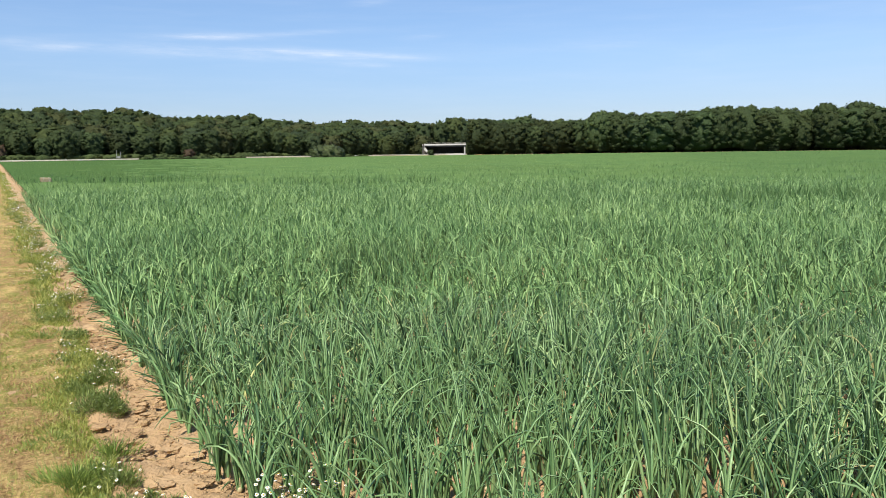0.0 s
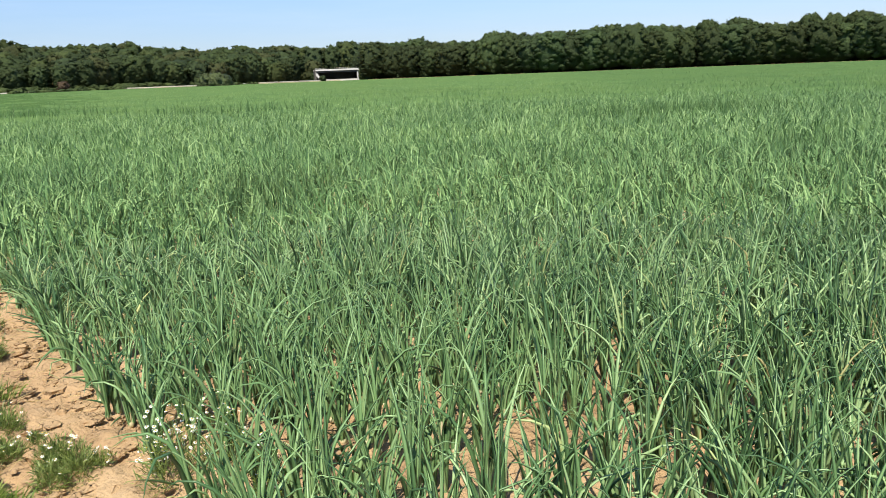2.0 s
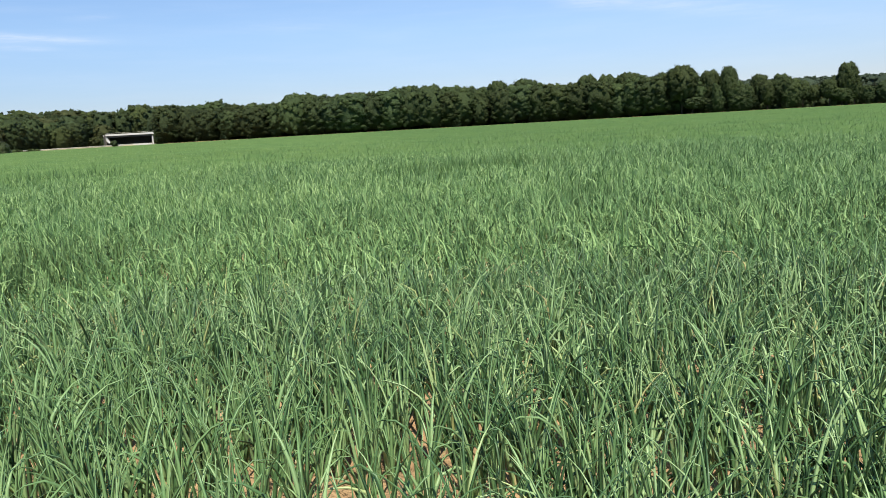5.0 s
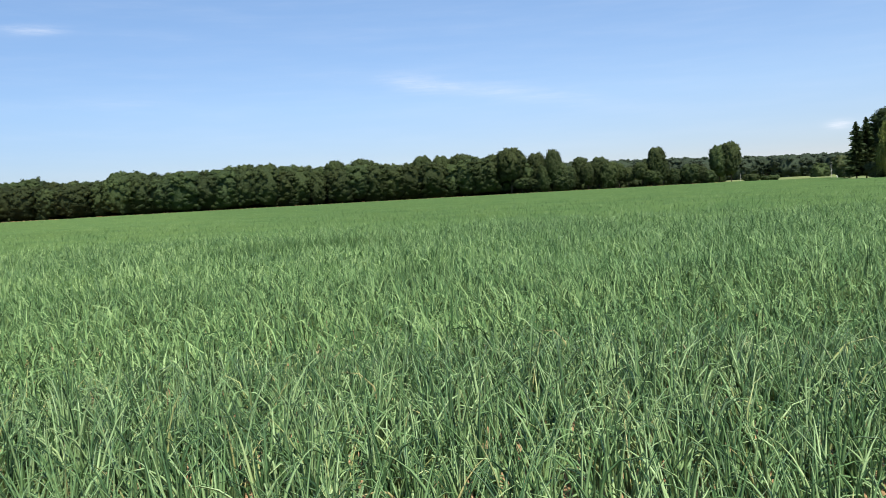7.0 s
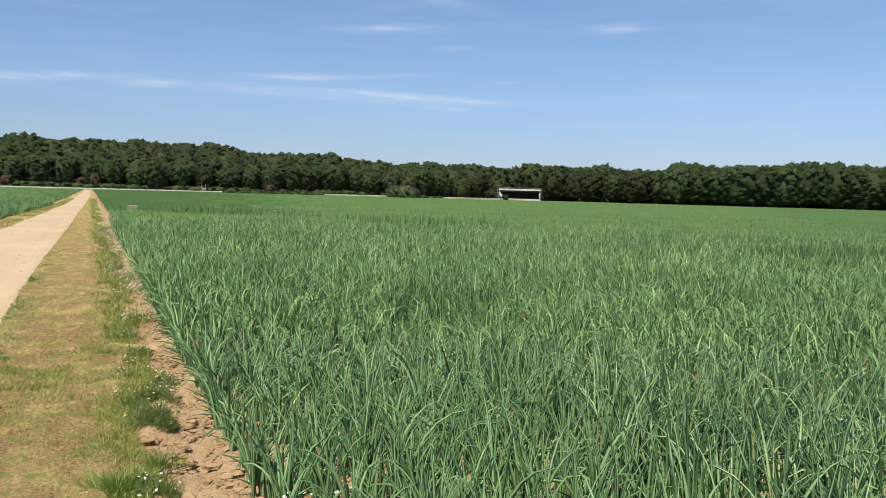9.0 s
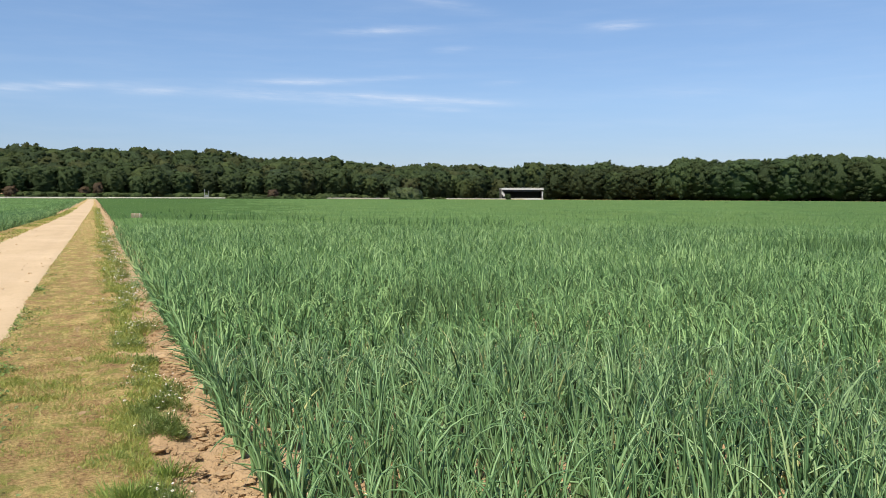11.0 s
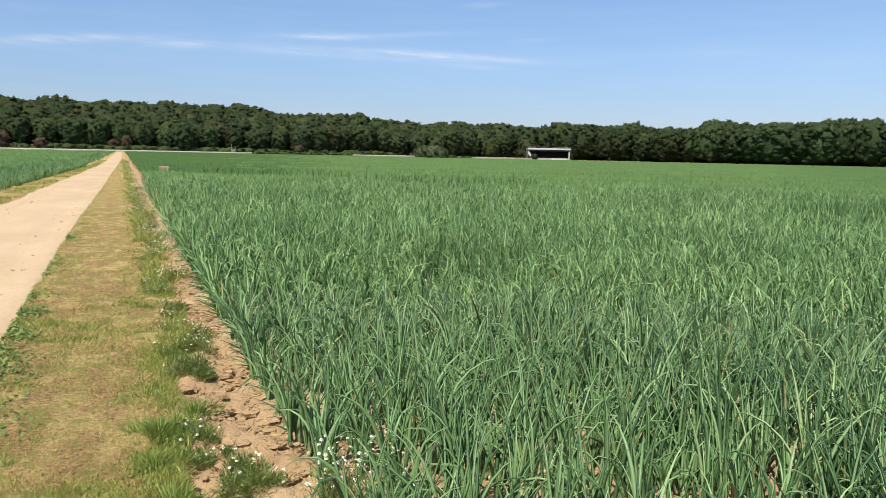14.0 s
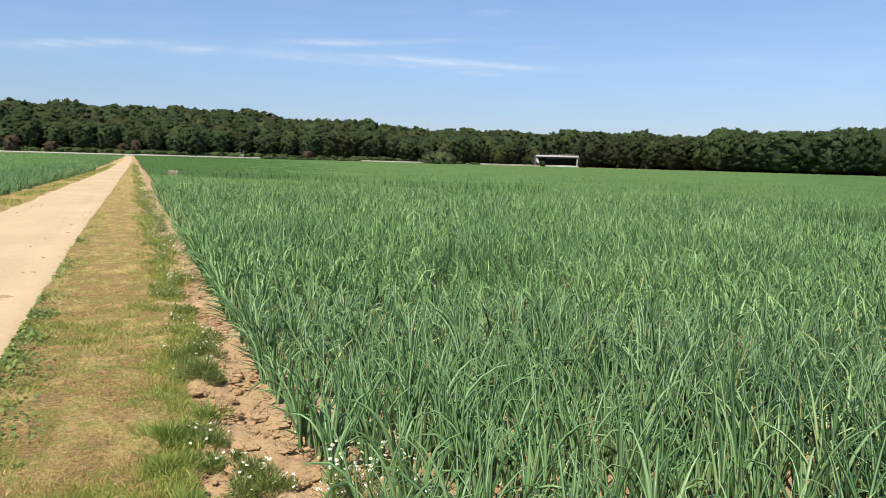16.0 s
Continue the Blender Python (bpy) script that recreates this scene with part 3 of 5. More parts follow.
def leaf_set(rng, base, count, segs, sides, width, tall=1.0, floppy=0.22, loose=1.0):
    """Onion leaves for plants at base: a fan of hollow, tapering leaves, some bowed or snapped over."""
    n = len(base)
    fan = rng.uniform(0, np.pi, n)
    b = np.repeat(base, count, 0) + rng.normal(0, 0.008, (n * count, 3)) * [1, 1, 0]
    k = np.tile(np.arange(count), n)
    phi = np.repeat(fan, count) + np.where(k % 2 == 0, 0, np.pi) + rng.normal(0, 0.6, n * count)
    tilt = np.abs(rng.normal(0.05, 0.11, n * count)) * loose + 0.02
    bend = rng.gamma(1.4, 0.5, n * count) * loose + 0.05
    plant_factor = np.repeat(rng.normal(1.0, 0.1, n) * tall, count)
    length = np.clip(rng.normal(0.485, 0.08, n * count), 0.22, 0.66) * plant_factor
    w = rng.uniform(0.7, 1.25, n * count) * width
    kink = np.stack([rng.uniform(0.45, 0.85, n * count), np.where(rng.rand(n * count) < floppy, rng.uniform(0.4, 1.9, n * count), 0.0)], 1)
    return blades(rng, b, phi, tilt, bend, length, w, segs, sides, 2.4, kink)


ROW, STEP = 0.27, 0.08


def plants(x0, x1, y0, y1, rng, thin=1.0):
    """Plants in drilled rows along the track, with some gaps."""
    rows = np.arange(x0, x1, ROW)
    step = STEP / thin
    ky = np.arange(y0, y1, step)
    X, Y = np.meshgrid(rows, ky)
    n = X.size
    P = np.stack([X.ravel() + rng.normal(0, 0.035, n), Y.ravel() + rng.uniform(-0.5, 0.5, n) * step, np.zeros(n)], 1)
    gap = wave(P[:, 0], P[:, 1], 2.3, 51, 2)
    return P[(rng.rand(n) < 0.95 - 0.75 * bare(P)) & (gap < 1.25) & (P[:, 0] > -0.03)]


def in_view(P, spread=3.0):
    az = np.degrees(np.arctan2(P[:, 0] - EYE[0], P[:, 1] - EYE[1]))
    return (az > -12 - spread) & (az < 97 + spread)


def away(P):
    return np.hypot(P[:, 0] - EYE[0], P[:, 1] - EYE[1])


BARE = ((1.12, 2.42, 0.16), (1.0, 2.9, 0.09), (2.2, 1.46, 0.14), (2.25, 2.14, 0.1), (1.55, 2.16, 0.1), (0.55, 2.85, 0.08), (2.8, 1.25, 0.12), (3.4, 1.95, 0.08))
DARK_DRIFTS = (((21.0, 17.0), (0.95, -0.3), 3.4, 1.5, 0.85), ((14.9, 38.0), (0.9, -0.42), 4.2, 1.5, 0.8), ((6.5, 48.6), (0.8, -0.6), 6.0, 0.9, 0.8), ((3.2, 9.5), (0.5, 0.87), 2.4, 0.9, 0.36), ((12.0, 7.5), (0.8, 0.6), 2.0, 0.8, 0.36))


def sunk(P):
    """0 to 1: drifts of darker, stiffer plants."""
    t = 0.0
    for (cx, cy), (ux, uy), a, b, power in DARK_DRIFTS:
        dx, dy = P[:, 0] - cx, P[:, 1] - cy
        t = np.maximum(t, power * np.exp(-((dx * ux + dy * uy) / a) ** 2 - ((dx * uy - dy * ux) / b) ** 2))
    return t


def bare(P):
    """1 where no plant came up."""
    t = np.zeros(len(P))
    for cx, cy, r in BARE:
        along, across = (P[:, 0] - cx) * 0.66 + (P[:, 1] - cy) * 0.75, (P[:, 0] - cx) * 0.75 - (P[:, 1] - cy) * 0.66
        t = np.maximum(t, 1.3 * np.exp(-((along / (3.2 * r)) ** 2 + (across / (0.95 * r)) ** 2) ** 2))
    return t


def drift_of(P):
    """Plants of the darker drifts, with ragged edges."""
    return sunk(P) > 0.12 + 0.35 * rng.rand(len(P))


def tall_at(P):
    """Taller and shorter drifts."""
    return 1.0 + 0.13 * wave(P[:, 0], P[:, 1], 0.5, 52, 3)


def dark_bed(P):
    """An older, duller bed beyond the first along the track."""
    x, y = P[:, 0], P[:, 1]
    return (y > 53 - 0.75 * x + 1.6 * wave(x, y, 1.1, 57, 3)) & (x < 0.17 * y + 3.0 * wave(x, y, 0.09, 55, 2) + 0.06 * y * wave(x, y, 5.0, 56, 2))


near = plants(0.02, 7.2, -3.0, 7.6, rng)
near = near[(away(near) < 7.2)]
single = (near[:, 0] < 1.75) & (near[:, 1] > 2.15) & (near[:, 1] < 5.0)
rest = near[~single & in_view(near, 12.0)]
close = away(rest) < 4.6

crop = tagged(new("onion_crop"), "dense stand of blue-green onion leaves growing in rows", "crop", kind="stuff")
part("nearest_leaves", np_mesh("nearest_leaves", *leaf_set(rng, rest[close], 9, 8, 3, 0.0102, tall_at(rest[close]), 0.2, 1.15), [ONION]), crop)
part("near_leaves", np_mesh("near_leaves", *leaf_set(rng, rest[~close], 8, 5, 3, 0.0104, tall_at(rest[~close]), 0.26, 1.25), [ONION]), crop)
mid_ = plants(0.02, 16.0, -4.0, 16.0, rng)
mid_ = mid_[(away(mid_) >= 7.2) & (away(mid_) < 15.5) & in_view(mid_)]
drift = drift_of(mid_)
drifts = [mid_[drift]]
mid_ = mid_[~drift]
part("middle_leaves", np_mesh("middle_leaves", *leaf_set(rng, mid_, 7, 3, 2, 0.01, tall_at(mid_), 0.5, 1.5), [ONION_FAR]), crop)
fur = plants(0.02, 42.0, -6.0, 42.0, rng, 0.38)
fur = fur[(away(fur) >= 15.5) & (away(fur) < 31 + 14 * rng.rand(len(fur))) & in_view(fur)]
drift = drift_of(fur)
drifts.append(fur[drift])
fur = fur[~drift]
part("further_leaves", np_mesh("further_leaves", *leaf_set(rng, fur, 4, 2, 2, 0.0112, tall_at(fur), 0.5, 1.8), [ONION_MIDDLE]), crop)


def scatter(rng, count, r0, r1, az0, az1):
    r = np.sqrt(rng.uniform(r0 ** 2, r1 ** 2, count))
    a = np.radians(rng.uniform(az0, az1, count))
    return np.stack([EYE[0] + r * np.sin(a), EYE[1] + r * np.cos(a), np.zeros(count)], 1)


def inside_field(P):
    az = np.degrees(np.arctan2(P[:, 0] - EYE[0], P[:, 1]))
    ends = np.array([field_end(a) for a in np.linspace(-15, 110, 251)])
    return (P[:, 0] > 0) & (away(P) < np.interp(az, np.linspace(-15, 110, 251), ends))


far = scatter(rng, 47000, 31, 120, 0, 98)
far = far[inside_field(far)]
far[:, 2] = 0.2
far = far[away(far) > 31 + 14 * rng.rand(len(far))]
drift = drift_of(far)
drifts.append(far[drift])
far = far[~drift]
drifts = np.concatenate(drifts)
part("dark_leaves", np_mesh("dark_leaves", *leaf_set(rng, drifts, 5, 2, 2, 0.0125, 1.02, 0.2, 0.9), [ONION_OTHER]), crop, "drifts of darker, stiffer onion leaves")
old = dark_bed(far)
part("far_leaves", np_mesh("far_leaves", *leaf_set(rng, far[~old], 2, 1, 2, 0.018, 0.55 * tall_at(far[~old]), 0.0, 1.8), [ONION_DISTANT]), crop)
part("far_leaves", np_mesh("far_leaves", *leaf_set(rng, far[old], 2, 1, 2, 0.018, 0.5 * tall_at(far[old]), 0.0, 1.8), [ONION_OTHER]), crop, "darker onion leaves of another bed")
farther = scatter(rng, 22000, 120, 345, 0, 97)
farther = farther[inside_field(farther)]
farther[:, 2] = 0.38
bed = dark_bed(farther)
part("farthest_leaves", np_mesh("farthest_leaves", *leaf_set(rng, farther[~bed], 2, 1, 2, 0.06, 0.22), [ONION_DISTANT]), crop)
part("farthest_leaves", np_mesh("farthest_leaves", *leaf_set(rng, farther[bed], 2, 1, 2, 0.07, 0.22), [ONION_OTHER]), crop, "darker onion leaves of another bed")
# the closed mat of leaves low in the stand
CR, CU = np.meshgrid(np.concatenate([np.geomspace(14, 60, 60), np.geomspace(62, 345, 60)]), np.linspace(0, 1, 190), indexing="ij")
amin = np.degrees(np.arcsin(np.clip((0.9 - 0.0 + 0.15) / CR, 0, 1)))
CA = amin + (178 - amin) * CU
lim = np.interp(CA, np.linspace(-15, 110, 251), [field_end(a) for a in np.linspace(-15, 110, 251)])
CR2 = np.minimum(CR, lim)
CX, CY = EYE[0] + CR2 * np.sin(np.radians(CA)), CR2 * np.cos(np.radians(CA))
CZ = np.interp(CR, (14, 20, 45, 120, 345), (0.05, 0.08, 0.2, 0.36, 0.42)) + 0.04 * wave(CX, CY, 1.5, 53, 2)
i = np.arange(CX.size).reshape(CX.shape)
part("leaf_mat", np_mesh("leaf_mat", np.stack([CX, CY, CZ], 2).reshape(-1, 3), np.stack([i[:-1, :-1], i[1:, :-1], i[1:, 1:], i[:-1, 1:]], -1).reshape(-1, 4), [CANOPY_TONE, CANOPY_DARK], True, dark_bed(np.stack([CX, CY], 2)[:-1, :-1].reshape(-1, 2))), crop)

# the same crop going on behind
back_ = plants(0.02, 12.0, -16.0, 7.6, rng, 0.45)
back_ = back_[(~in_view(back_, 12.0) | ((away(back_) > 7.2) & ~in_view(back_))) & (back_[:, 1] < 3)]
part("rear_leaves", np_mesh("rear_leaves", *leaf_set(rng, back_, 4, 2, 2, 0.013, tall_at(back_), 0.3), [ONION_FAR]), crop)
behind = np.random.RandomState(77)
back_ = plants(0.02, 8.0, -8.0, 3.0, behind, 0.8)
back_ = back_[~in_view(back_, 12.0)]
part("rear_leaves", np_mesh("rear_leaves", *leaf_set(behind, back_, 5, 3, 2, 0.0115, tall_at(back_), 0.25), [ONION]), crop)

# the neighbouring plot across the track
other = tagged(new("onion_crop"), "green onion plot on the other side of the track", "crop", kind="stuff")
ly = 14 + 316 * rng.uniform(0, 1, 16000) ** 1.7
lf = np.stack([plot_edge(ly) - rng.uniform(0, 1, 16000) ** 1.3 * 60, ly, np.zeros(16000)], 1)
lf = lf[(np.degrees(np.arctan2(lf[:, 0] - EYE[0], lf[:, 1])) > -14)]
lf[:, 2] = np.where(away(lf) > 60, 0.12, 0.0)
part("leaves", np_mesh("leaves", *leaf_set(rng, lf, 4, 2, 2, 0.014, 0.9, 0.4, 1.6), [ONION_FAR]), other)
ly = 13 + 60 * rng.uniform(0, 1, 8000) ** 1.3
le = np.stack([plot_edge(ly) - ROW * rng.randint(0, 13, 8000) + rng.normal(0, 0.03, 8000), ly, np.zeros(8000)], 1)
le = le[np.degrees(np.arctan2(le[:, 0] - EYE[0], le[:, 1])) > -14.5]
lb = np.stack([-5.0 - ROW * rng.randint(0, 16, 2000) + rng.normal(0, 0.03, 2000), rng.uniform(-14, 14, 2000), np.zeros(2000)], 1)
part("rear_leaves", np_mesh("rear_leaves", *leaf_set(rng, lb, 5, 2, 2, 0.0115, 1.0, 0.3), [ONION_OTHER]), other)
part("edge_leaves", np_mesh("edge_leaves", *leaf_set(rng, le, 5, 2, 2, 0.0115, 1.0, 0.4, 1.4), [ONION_FAR]), other)
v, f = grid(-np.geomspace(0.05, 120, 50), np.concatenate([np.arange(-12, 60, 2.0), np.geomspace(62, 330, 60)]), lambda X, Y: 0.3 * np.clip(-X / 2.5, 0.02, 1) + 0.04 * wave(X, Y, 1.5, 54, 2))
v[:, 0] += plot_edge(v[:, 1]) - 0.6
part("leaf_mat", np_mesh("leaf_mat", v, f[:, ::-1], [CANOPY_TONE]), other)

# ---- trees ----


def crown(rng, height, radius, foot, lumps, cards, size, core=(5, 3), flat=0.8, fringe=0.0, lump=0.21, inner=(13, 9), taper=0.16, dome=(2.6, 4.2)):
    """A domed crown built of a few big boughs, each a heap of leafy lumps with small sprays round them. Corners, faces and normals."""
    pieces, C, N, S, O = [], [], [], [], []
    mid, half = (height + foot) / 2, (height - foot) / 2
    hull = np.array([radius, radius, half])
    lean = rng.uniform(-0.1, 0.1, 2) * radius
    blunt = rng.uniform(*dome)
    boughs = rng.normal(0, 1, (9, 3)) + np.array([0, 0, 0.35])
    boughs /= np.linalg.norm(boughs, axis=1)[:, None]
    for k in range(lumps):
        z = 0.97 - 1.9 * (k + 0.5) / lumps
        a = k * 2.399 + rng.uniform(-0.5, 0.5)
        q = math.sqrt(max(0.04, 1 - z ** blunt)) if z > 0 else 1 - taper * z * z
        d = np.array([math.cos(a) * q, math.sin(a) * q, z])
        swell = np.clip((boughs @ (d / np.linalg.norm(d))).max(), 0.5, 1.0)
        reach = (0.6 + 0.36 * swell) * rng.uniform(0.94, 1.02)
        lr = radius * lump * rng.uniform(0.75, 1.3) * (1.25 if z > 0.6 else 1.0)
        c = d * reach * (radius, radius, half - lr * 0.5) + np.array([lean[0] * (z + 1), lean[1] * (z + 1), mid + 0.06 * half * (1 - swell)])
        rad = np.array([lr, lr, lr * rng.uniform(0.7, 1.0) * flat])
        v, f = ball(rng, c, rad * 0.84, core[0], core[1], 0.3)
        out = 0.7 * (v - c) / rad + 0.8 * (v - np.array([0, 0, mid])) / hull + rng.normal(0, 0.18, v.shape)
        pieces.append((v, f, out))
        d = rng.normal(0, 1, (cards, 3))
        d /= np.linalg.norm(d, axis=1)[:, None]
        d[:, 2] = np.where(d[:, 2] < -0.3, -d[:, 2], d[:, 2])
        at = c + d * rad * rng.uniform(0.8, 1.1 + fringe, (cards, 1))
        C.append(at)
        n = d + rng.normal(0, 0.5, (cards, 3)) + np.array([0, 0, 0.2])
        N.append(n / np.linalg.norm(n, axis=1)[:, None])
        O.append(0.7 * d + 0.7 * (at - np.array([0, 0, mid])) / hull + rng.normal(0, 0.34, (cards, 3)))
        S.append(size * rng.uniform(0.55, 1.35, cards))
    # the leafy inside, which follows the boughs
    v, f = ball(rng, (0, 0, 0), (1, 1, 1), *inner, 0.0)
    v /= np.linalg.norm(v, axis=1)[:, None]
    wide = np.where(v[:, 2] > 0, np.sqrt(np.clip(1 - np.abs(v[:, 2]) ** blunt, 0.02, 1)), 1 - taper * v[:, 2] ** 2) / np.maximum(0.15, np.hypot(v[:, 0], v[:, 1]))
    swell = np.clip((v @ boughs.T).max(1), 0.5, 1.0)
    deep = (0.52 + 0.36 * swell) * rng.uniform(0.95, 1.03, len(v))
    o = v * (0.6, 0.6, 0.6)
    v = v * np.stack([wide * deep * radius, wide * deep * radius, deep * half], 1) + np.array([0, 0, mid])
    v[:, :2] += lean * ((v[:, 2:] - mid) / half + 1)
    pieces.append((v, f, o + rng.normal(0, 0.12, o.shape)))
    C, N, S, O = np.concatenate(C), np.concatenate(N), np.concatenate(S), np.concatenate(O)
    t = np.cross(N, rng.normal(0, 1, N.shape))
    t /= np.linalg.norm(t, axis=1)[:, None]
    b = np.cross(N, t)
    k = len(C)
    q = np.stack([C + t * S[:, None], C + b * S[:, None] * 0.8 - N * S[:, None] * 0.3, C - t * S[:, None], C - b * S[:, None] * 0.8 - N * S[:, None] * 0.3], 1).reshape(-1, 3)
    pieces.append((q, np.arange(4 * k).reshape(k, 4), np.repeat(O, 4, 0)))
    v, f = join([p[:2] for p in pieces])
    o = np.concatenate([p[2] for p in pieces])
    return v, f, o / np.linalg.norm(o, axis=1)[:, None]


def crown_mesh(name, made, leaf):
    return np_mesh(name, made[0], made[1], [leaf], True, None, made[2])


def bole(rng, height, thick, limbs, spread):
    """A tapered trunk with limbs."""
    one = np.ones(1)
    pieces = [blades(rng, np.zeros((1, 3)), one * rng.uniform(0, 6), one * 0.03, one * 0.05, one * height, one * thick, 5, 7, blunt=0.12)]
    n = limbs
    at = np.stack([np.zeros(n), np.zeros(n), rng.uniform(0.25, 0.7, n) * height], 1)
    pieces.append(blades(rng, at, rng.uniform(0, 6.28, n), rng.uniform(0.6, 1.0, n), rng.uniform(-0.5, 0.1, n), np.full(n, spread), np.full(n, thick * 0.4), 3, 5))
    return join(pieces)


def tree_kind(seed, height, radius, foot, lumps, cards, size, leaf, label, name="broadleaf_tree", lump=0.19, **shape):
    r = np.random.RandomState(seed)
    t = tagged(new(name), label, "tree")
    part("trunk", np_mesh("trunk", *bole(r, height * 0.8, height * 0.022, 6, radius * 0.8), [BARK]), t)
    part("crown", crown_mesh("crown", crown(r, height, radius, foot, lumps, cards, size, (5, 2), lump=lump, **shape), leaf), t)
    return t


def placed(kinds, x, y, z, height, stretch, turn, group, label=""):
    """A copy of one of the kinds, scaled to a height."""
    base, h0 = kinds
    t = copy_thing(base, pose(x, y, z, 0, 0, turn))
    s = 1.05 * height / h0
    t.scale = (s * stretch, s * stretch, s)
    return tagged(t, label, group=group)


DENSE = "full-crowned deciduous tree in dark summer leaf at the wood's edge"
KINDS = [(tree_kind(101 + k, 16.0, rad, -0.4, 92, 18, 0.27, FOLIAGE, DENSE), 16.0) for k, rad in enumerate((6.0, 6.6, 5.4, 7.0, 6.3, 5.2))]
OPEN = "separate round-headed deciduous tree in summer leaf"
KINDS += [(tree_kind(131 + k, 16.0, rad, foot, 84, 20, 0.27, FOLIAGE, OPEN, lump=0.23, taper=0.62, dome=(1.9, 2.4)), 16.0) for k, (rad, foot) in enumerate(((6.2, 2.6), (5.6, 1.2), (6.6, 3.4)))]
used = [False] * len(KINDS)
rr = random.Random(5)


def plant_tree(k, x, y, z, height, stretch, group, label=""):
    base, h0 = KINDS[k]
    if not used[k]:
        used[k] = True
        s = 1.05 * height / h0
        base.location, base.rotation_euler, base.scale = (x, y, z), (0, 0, rr.uniform(0, 6.28)), (s * stretch, s * stretch, s)
        return tagged(base, label, group=group)
    return placed(KINDS[k], x, y, z, height, stretch, rr.uniform(0, 360), group, label)


# edge of the wood on the right-hand side of the field
az = 31.7
while az < 66.0:
    r = row_range(az) + rr.uniform(0, 5)
    x, y = polar(az, r)
    top = math.tan(radians(skyline(az) * rr.choice((0.74, 0.88, 0.96, 1.0)) + rr.uniform(-0.1, 0.04))) * r + 1.65
    plant_tree(rr.randrange(6), x, y, 0, top, rr.uniform(0.85, 1.3), "trees of the wood's edge")
    az += math.degrees(rr.uniform(6.5, 10.0) / r)
az = 31.9
while az < 69.4:
    r = row_range(az) + rr.uniform(9, 15)
    x, y = polar(az, r)
    top = math.tan(radians(skyline(az) + rr.uniform(-0.25, 0.04))) * r + 1.65
    plant_tree(rr.randrange(6), x, y, 0, top, rr.uniform(0.8, 1.2), "trees of the wood's edge")
    az += math.degrees(rr.uniform(8.0, 11.0) / r)
# taller crowns standing up out of the row
for az, el, wide in ((39.9, 2.7, 0.6), (41.0, 2.64, 0.6), (47.0, 2.74, 0.6), (49.3, 2.74, 0.7), (54.15, 2.76, 0.55), (56.1, 2.84, 0.65), (60.25, 2.83, 0.5), (61.75, 2.75, 0.5), (63.1, 2.82, 0.6)):
    r = row_range(az) + rr.uniform(4, 9)
    x, y = polar(az, r)
    plant_tree(rr.randrange(6, 9), x, y, 0, math.tan(radians(el)) * r + 1.65, wide * 1.15, "trees of the wood's edge")
# looser end of the row
for az, el, wide in ((65.5, 2.65, 0.6), (66.6, 2.95, 0.72), (67.6, 1.95, 0.7), (68.27, 2.53, 0.5), (68.95, 1.8, 0.6), (69.6, 2.7, 0.42), (69.8, 1.8, 0.8), (70.5, 1.6, 0.7), (71.43, 2.1, 0.55), (71.95, 1.7, 0.6), (72.7, 2.0, 0.75), (73.4, 1.7, 0.7), (74.05, 1.5, 0.6),
                     (74.7, 1.15, 0.8), (75.6, 1.45, 0.7), (76.05, 1.75, 0.45), (76.55, 2.45, 0.5), (77.0, 1.6, 0.6), (77.7, 0.95, 1.1), (78.75, 1.2, 1.0), (79.5, 0.9, 1.3), (66.2, 1.1, 1.3), (67.3, 0.9, 1.5), (68.4, 0.8, 1.5), (69.3, 0.9, 1.4), (70.2, 1.0, 1.3), (71.0, 0.8, 1.4), (76.3, 0.9, 1.3), (80.0, 0.7, 1.2), (80.65, 2.27, 0.58), (81.4, 2.45, 0.6)):
    r = row_range(az) + rr.uniform(-2, 3)
    x, y = polar(az, r)
    plant_tree(rr.randrange(6, 9) if el > 1.9 else rr.randrange(9), x, y, 0, math.tan(radians(el)) * r + 1.65, 1.1 * wide, "trees of the looser row", "separate deciduous tree in a looser row beyond the field")

# front of the wood behind the road
az = -13.0
while az < 25.9:
    r = (float(road_y(np.array(math.sin(radians(az)) * 345))) + rr.uniform(12, 17)) / math.cos(radians(az))
    x, y = polar(az, r)
    top = math.tan(radians(min(skyline(az) * 0.8, rr.uniform(1.25, 1.9)))) * r + 1.65
    plant_tree(rr.randrange(6), x, y, float(hill(np.array(x), np.array(y))), top, rr.uniform(0.95, 1.25), "trees behind the road", "broad dark green tree at the front of the hillside wood")
    az += math.degrees(rr.uniform(7.5, 10.5) / r)


